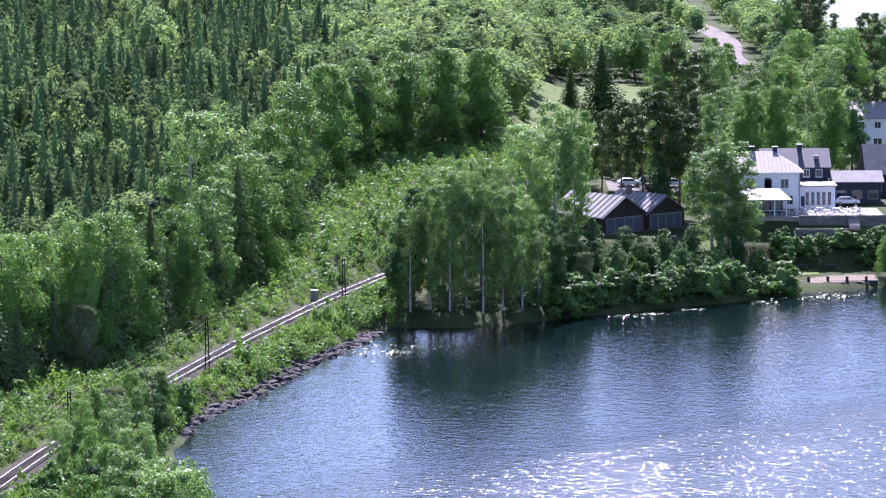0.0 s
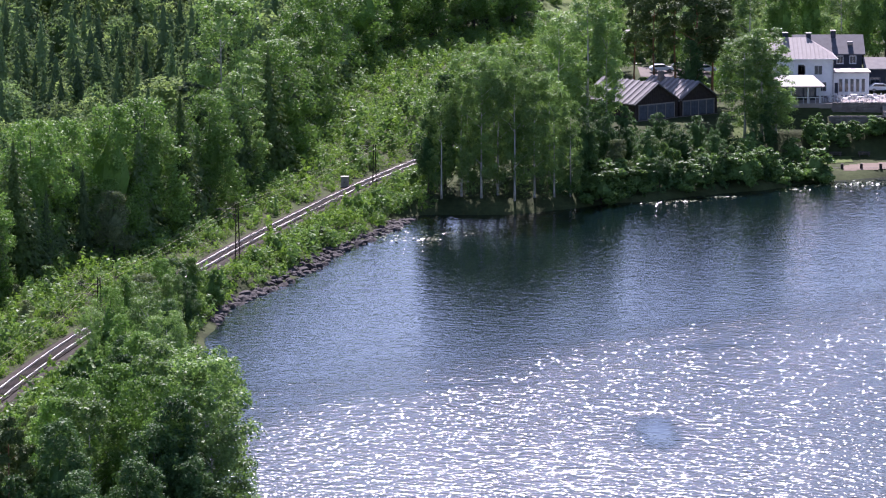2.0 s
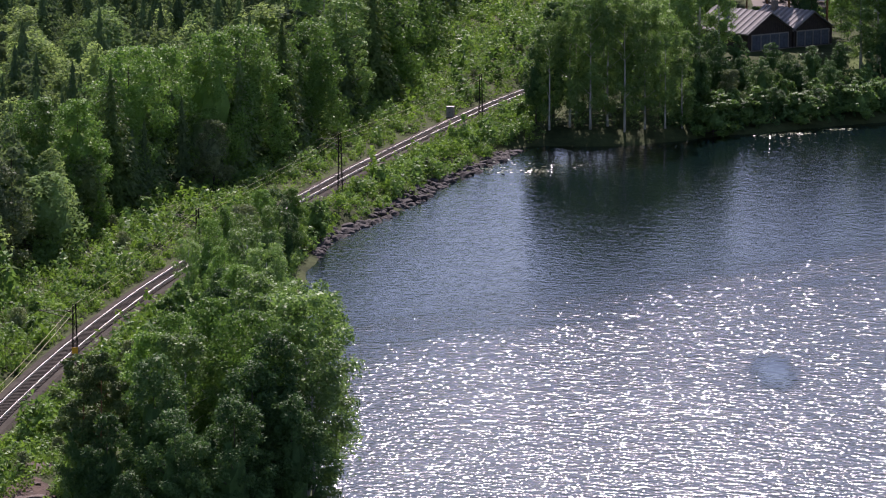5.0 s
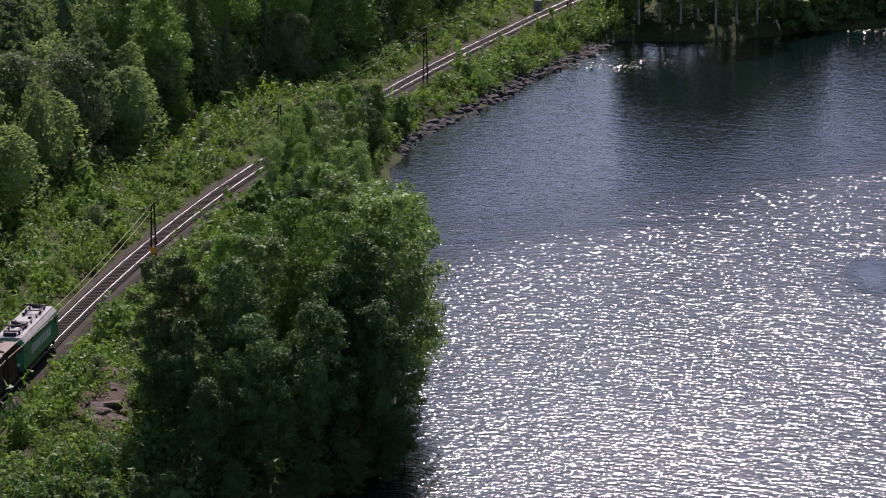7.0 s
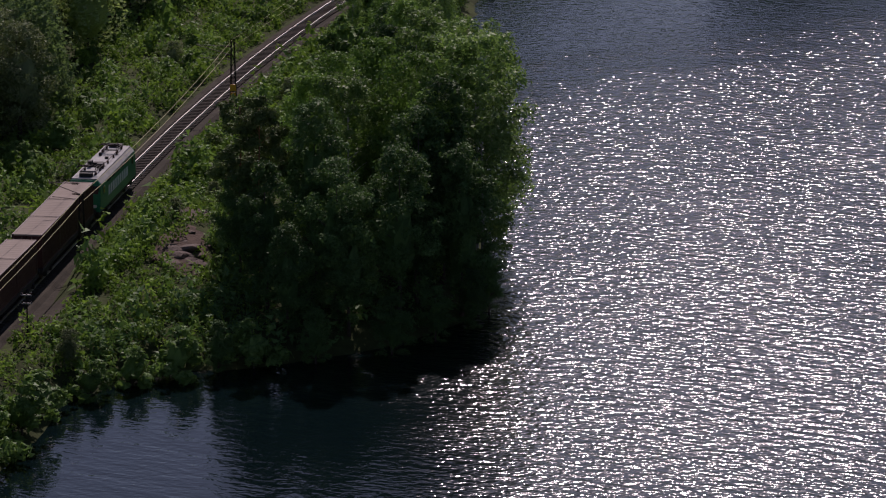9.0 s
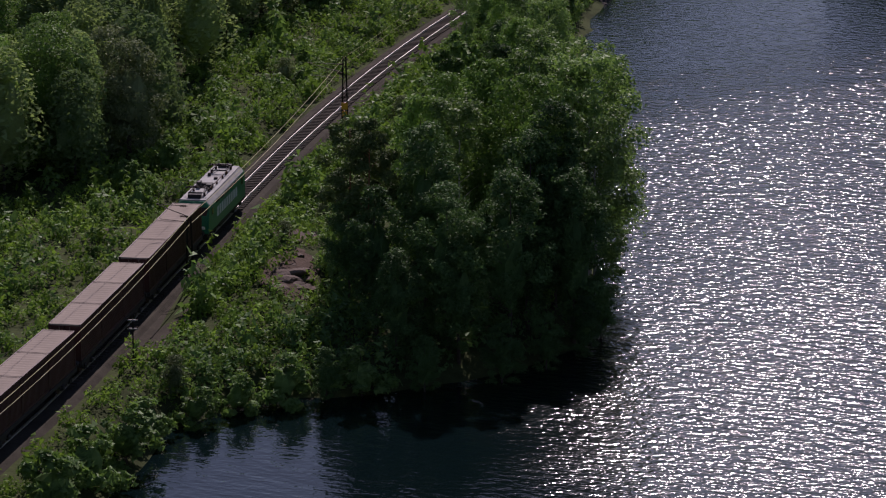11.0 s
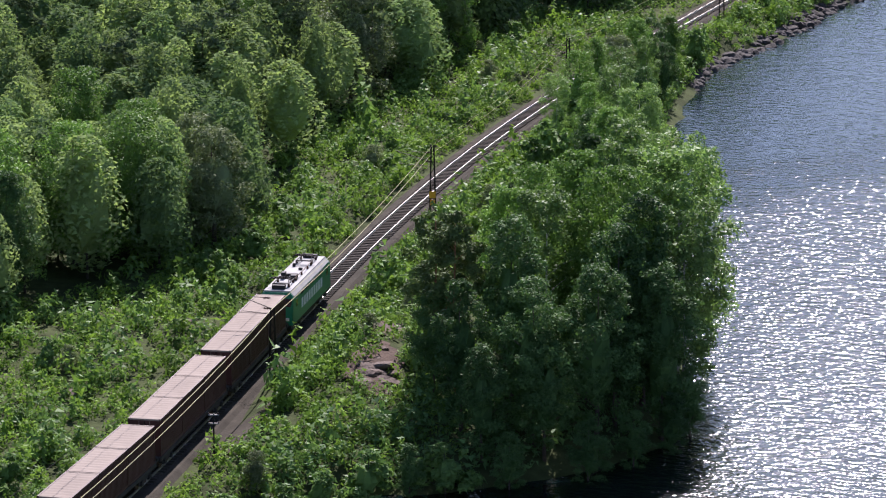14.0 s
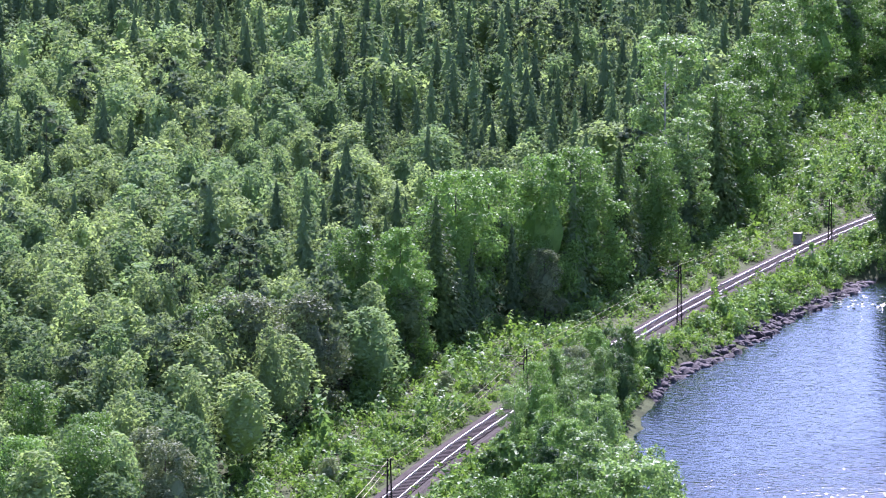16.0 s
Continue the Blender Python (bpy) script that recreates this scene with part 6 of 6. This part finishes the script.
CAR_WHITE = material("white_car_paint", (0.72, 0.73, 0.74), 0.2, vary=0.03, scale=1)
CAR_SILVER = material("silver_car_paint", (0.42, 0.43, 0.45), 0.22, 0.6, vary=0.03, scale=1)
for x, y, t, p, lb in ((34, 690, 10, CAR_WHITE, "white car parked under the pines"), (38, 693, 5, CAR_SILVER, "silver car parked under the pines"), (42, 690, 15, CAR_WHITE, "white car parked under the pines"), (21, 668, 0, CAR_SILVER, "silver car parked behind the sheds"), (69.5, 649.5, 0, CAR_WHITE, "white car parked beside the garden hall")):
    car(pose(x, y, z_at(x, y) + 0.1 + (0.0 if x < 60 else 0.05), 0, 0, t), p, lb)
drape("car_park", "pale gravel yard behind the sheds", "yard", [(30, 684), (44, 684), (46, 696), (31, 698)], M["gravel_road"], 0.06, 2.0)

# far gravel road, meadow and yard
ROAD = smooth_path([(112, 985), (97, 992), (86, 1005), (81.5, 1040), (81, 1071), (84, 1110), (84.5, 1154), (81, 1215), (70, 1300)], 4)
bm = sweep([(p[0], p[1], z_at(p[0], p[1]) + 0.25) for p in ROAD], [(-4.2, -0.6), (-3.6, 0.0), (3.6, 0.0), (4.2, -0.6)])
tagged(part("gravel_road", bm, M["gravel_road"]), "pale dusty gravel road beside the far line", "road", kind="structure")
drape("meadow", "sunlit mown green meadow behind the trees", "meadow", [(14, 800), (24, 790), (40, 840), (58, 870), (66, 940), (62, 985), (40, 975), (20, 945), (12, 860)], M["lawn"], 0.06, 4.0)

# ---- rocks ----


def boulder(rng, size):
    bm = bmesh.new()
    bmesh.ops.create_icosphere(bm, subdivisions=2, radius=1)
    for v in bm.verts:
        n = noise.noise(v.co * 1.3 + Vector((rng.uniform(0, 50), 0, 0)) * 0) + 0.5 * noise.noise(v.co * 3 + Vector((rng.random() * 0.2, 5, 1)))
        v.co *= 1 + 0.35 * n
        v.co = Vector((v.co.x * size * rng.uniform(0.95, 1.05), v.co.y * size, v.co.z * size * 0.6))
    return bm


def shore_stones():
    """Boulders along the railway bank, the nearest of them things of their own."""
    rng = random.Random(4)
    meshes = []
    for k in range(6):
        noise.seed_set(k + 3)
        meshes.append(finish(boulder(rng, 1.0), "boulder", M["rock"]))
    line = smooth_path([(-33, 470), (-30.6, 486.8), (-27.5, 495.5), (-22, 514), (-19, 528.7), (-15.4, 539), (-9.8, 560)], 0.55)
    for p in line:
        for k in range(2):
            ox, oy = rng.uniform(-2.6, 0.9), rng.uniform(-0.6, 0.6)
            x, y = p[0] + ox * 0.9, p[1] - ox * -0.25 + oy
            s = rng.uniform(0.25, 0.85)
            ob = tagged(new("boulder", rng.choice(meshes)), "dark grey angular shore boulder at the waterline", "boulder", "shore boulders")
            ob.matrix_basis = pose(x, y, max(-0.1, z_at(x, y)) - 0.05, rng.uniform(-20, 20), rng.uniform(-20, 20), rng.uniform(0, 360)) @ Matrix.Diagonal((s * rng.uniform(0.8, 1.6), s, s * rng.uniform(0.7, 1.2), 1))
    spots = [(-71.2, 318, 1.0), (-73.4, 321.5, 1.1), (-70.2, 322.5, 0.8), (-56.5, 470, 0.9), (-58, 476, 0.9), (-66, 345, 0.9)]
    for cx, cy, rx, ry, n in ((-50, 341.5, 2.4, 4.0, 13), (-47.2, 328.5, 1.3, 4.5, 10)):
        for k in range(n):
            a, q = rng.uniform(0, 6.3), math.sqrt(rng.random())
            spots.append((cx + rx * q * math.cos(a), cy + ry * q * math.sin(a), rng.uniform(0.35, 1.15)))
    for x, y, s in spots:
        ob = tagged(new("rock_outcrop", rng.choice(meshes)), "low weathered grey-brown rock outcrop in the grass", "rock", "rock outcrops")
        ob.data = ob.data.copy()
        ob.data.materials[0] = M["rock_pale"]
        ob.matrix_basis = pose(x, y, z_at(x, y) - 0.1 * s, rng.uniform(-12, 12), rng.uniform(-12, 12), rng.uniform(0, 360)) @ Matrix.Diagonal((s * 1.1, s * rng.uniform(0.8, 1.4), s * 0.5, 1))


shore_stones()
for poly in ([(-53.5, 339), (-52, 346), (-49, 347.5), (-46.8, 343), (-47.5, 337), (-50.5, 336)], [(-49.2, 325), (-49.4, 331), (-47.6, 335), (-45, 331), (-45.2, 324), (-47, 322.5)],
             [(-57.5, 308), (-57.2, 327), (-54.6, 329), (-53.8, 318), (-54.5, 309)]):
    drape("ground_bare", "bare brown soil and weathered rock between the herbs", "soil", poly, M["ballast" if poly[0][1] < 310 else "earth"], 0.06, 0.8)


def lilies(name, label, spots, seed):
    rng = np.random.default_rng(seed)
    q = []
    for x0, y0, rx, ry, n in spots:
        for k in range(n):
            x, y = x0 + rng.normal(0, rx), y0 + rng.normal(0, ry)
            r = rng.uniform(0.12, 0.3)
            a = rng.uniform(0, math.tau)
            t = rng.normal(0, 0.05, 4)
            q.append([[x + r * math.cos(a + j * math.pi / 2), y + r * math.sin(a + j * math.pi / 2), 0.03 + abs(t[j])] for j in range(4)])
    return tagged(new(name, quads_mesh(name, np.array(q), M["lily"])), label, "water lilies", kind="stuff")


lilies("water_lilies", "floating lily leaves shining on the dark water", [(27, 576, 1.6, 1.0, 60), (31, 578, 2.2, 0.8, 70), (37, 582, 2.0, 0.8, 60), (49, 590, 2, 1, 50), (56, 595, 3, 1.2, 90), (62, 598, 3, 1.2, 90),
                                                              (-2, 546, 2.0, 1.2, 50), (-7, 540, 1.8, 2.0, 70), (-12, 543, 1.2, 2.5, 50), (-12.5, 552, 0.8, 2.5, 40)], 3)

# ---- sleepers ----
sl_mesh = finish(boxed(-1.25, 1.25, -0.12, 0.12, 0.24, 0.42), "sleeper", M["sleeper"])
for k in range(300):
    ob = new("sleeper", sl_mesh)
    ob.parent = railway
    ob.matrix_basis = on_track(300 + k * 0.66)
bm = bmesh.new()
for k in range(330):
    box(bm, -1.25, 1.25, -0.12, 0.12, 0.24, 0.42, m=on_track(300 + (300 + k) * 0.66))
tagged(part("sleepers", bm, M["sleeper"], railway), kind="stuff")
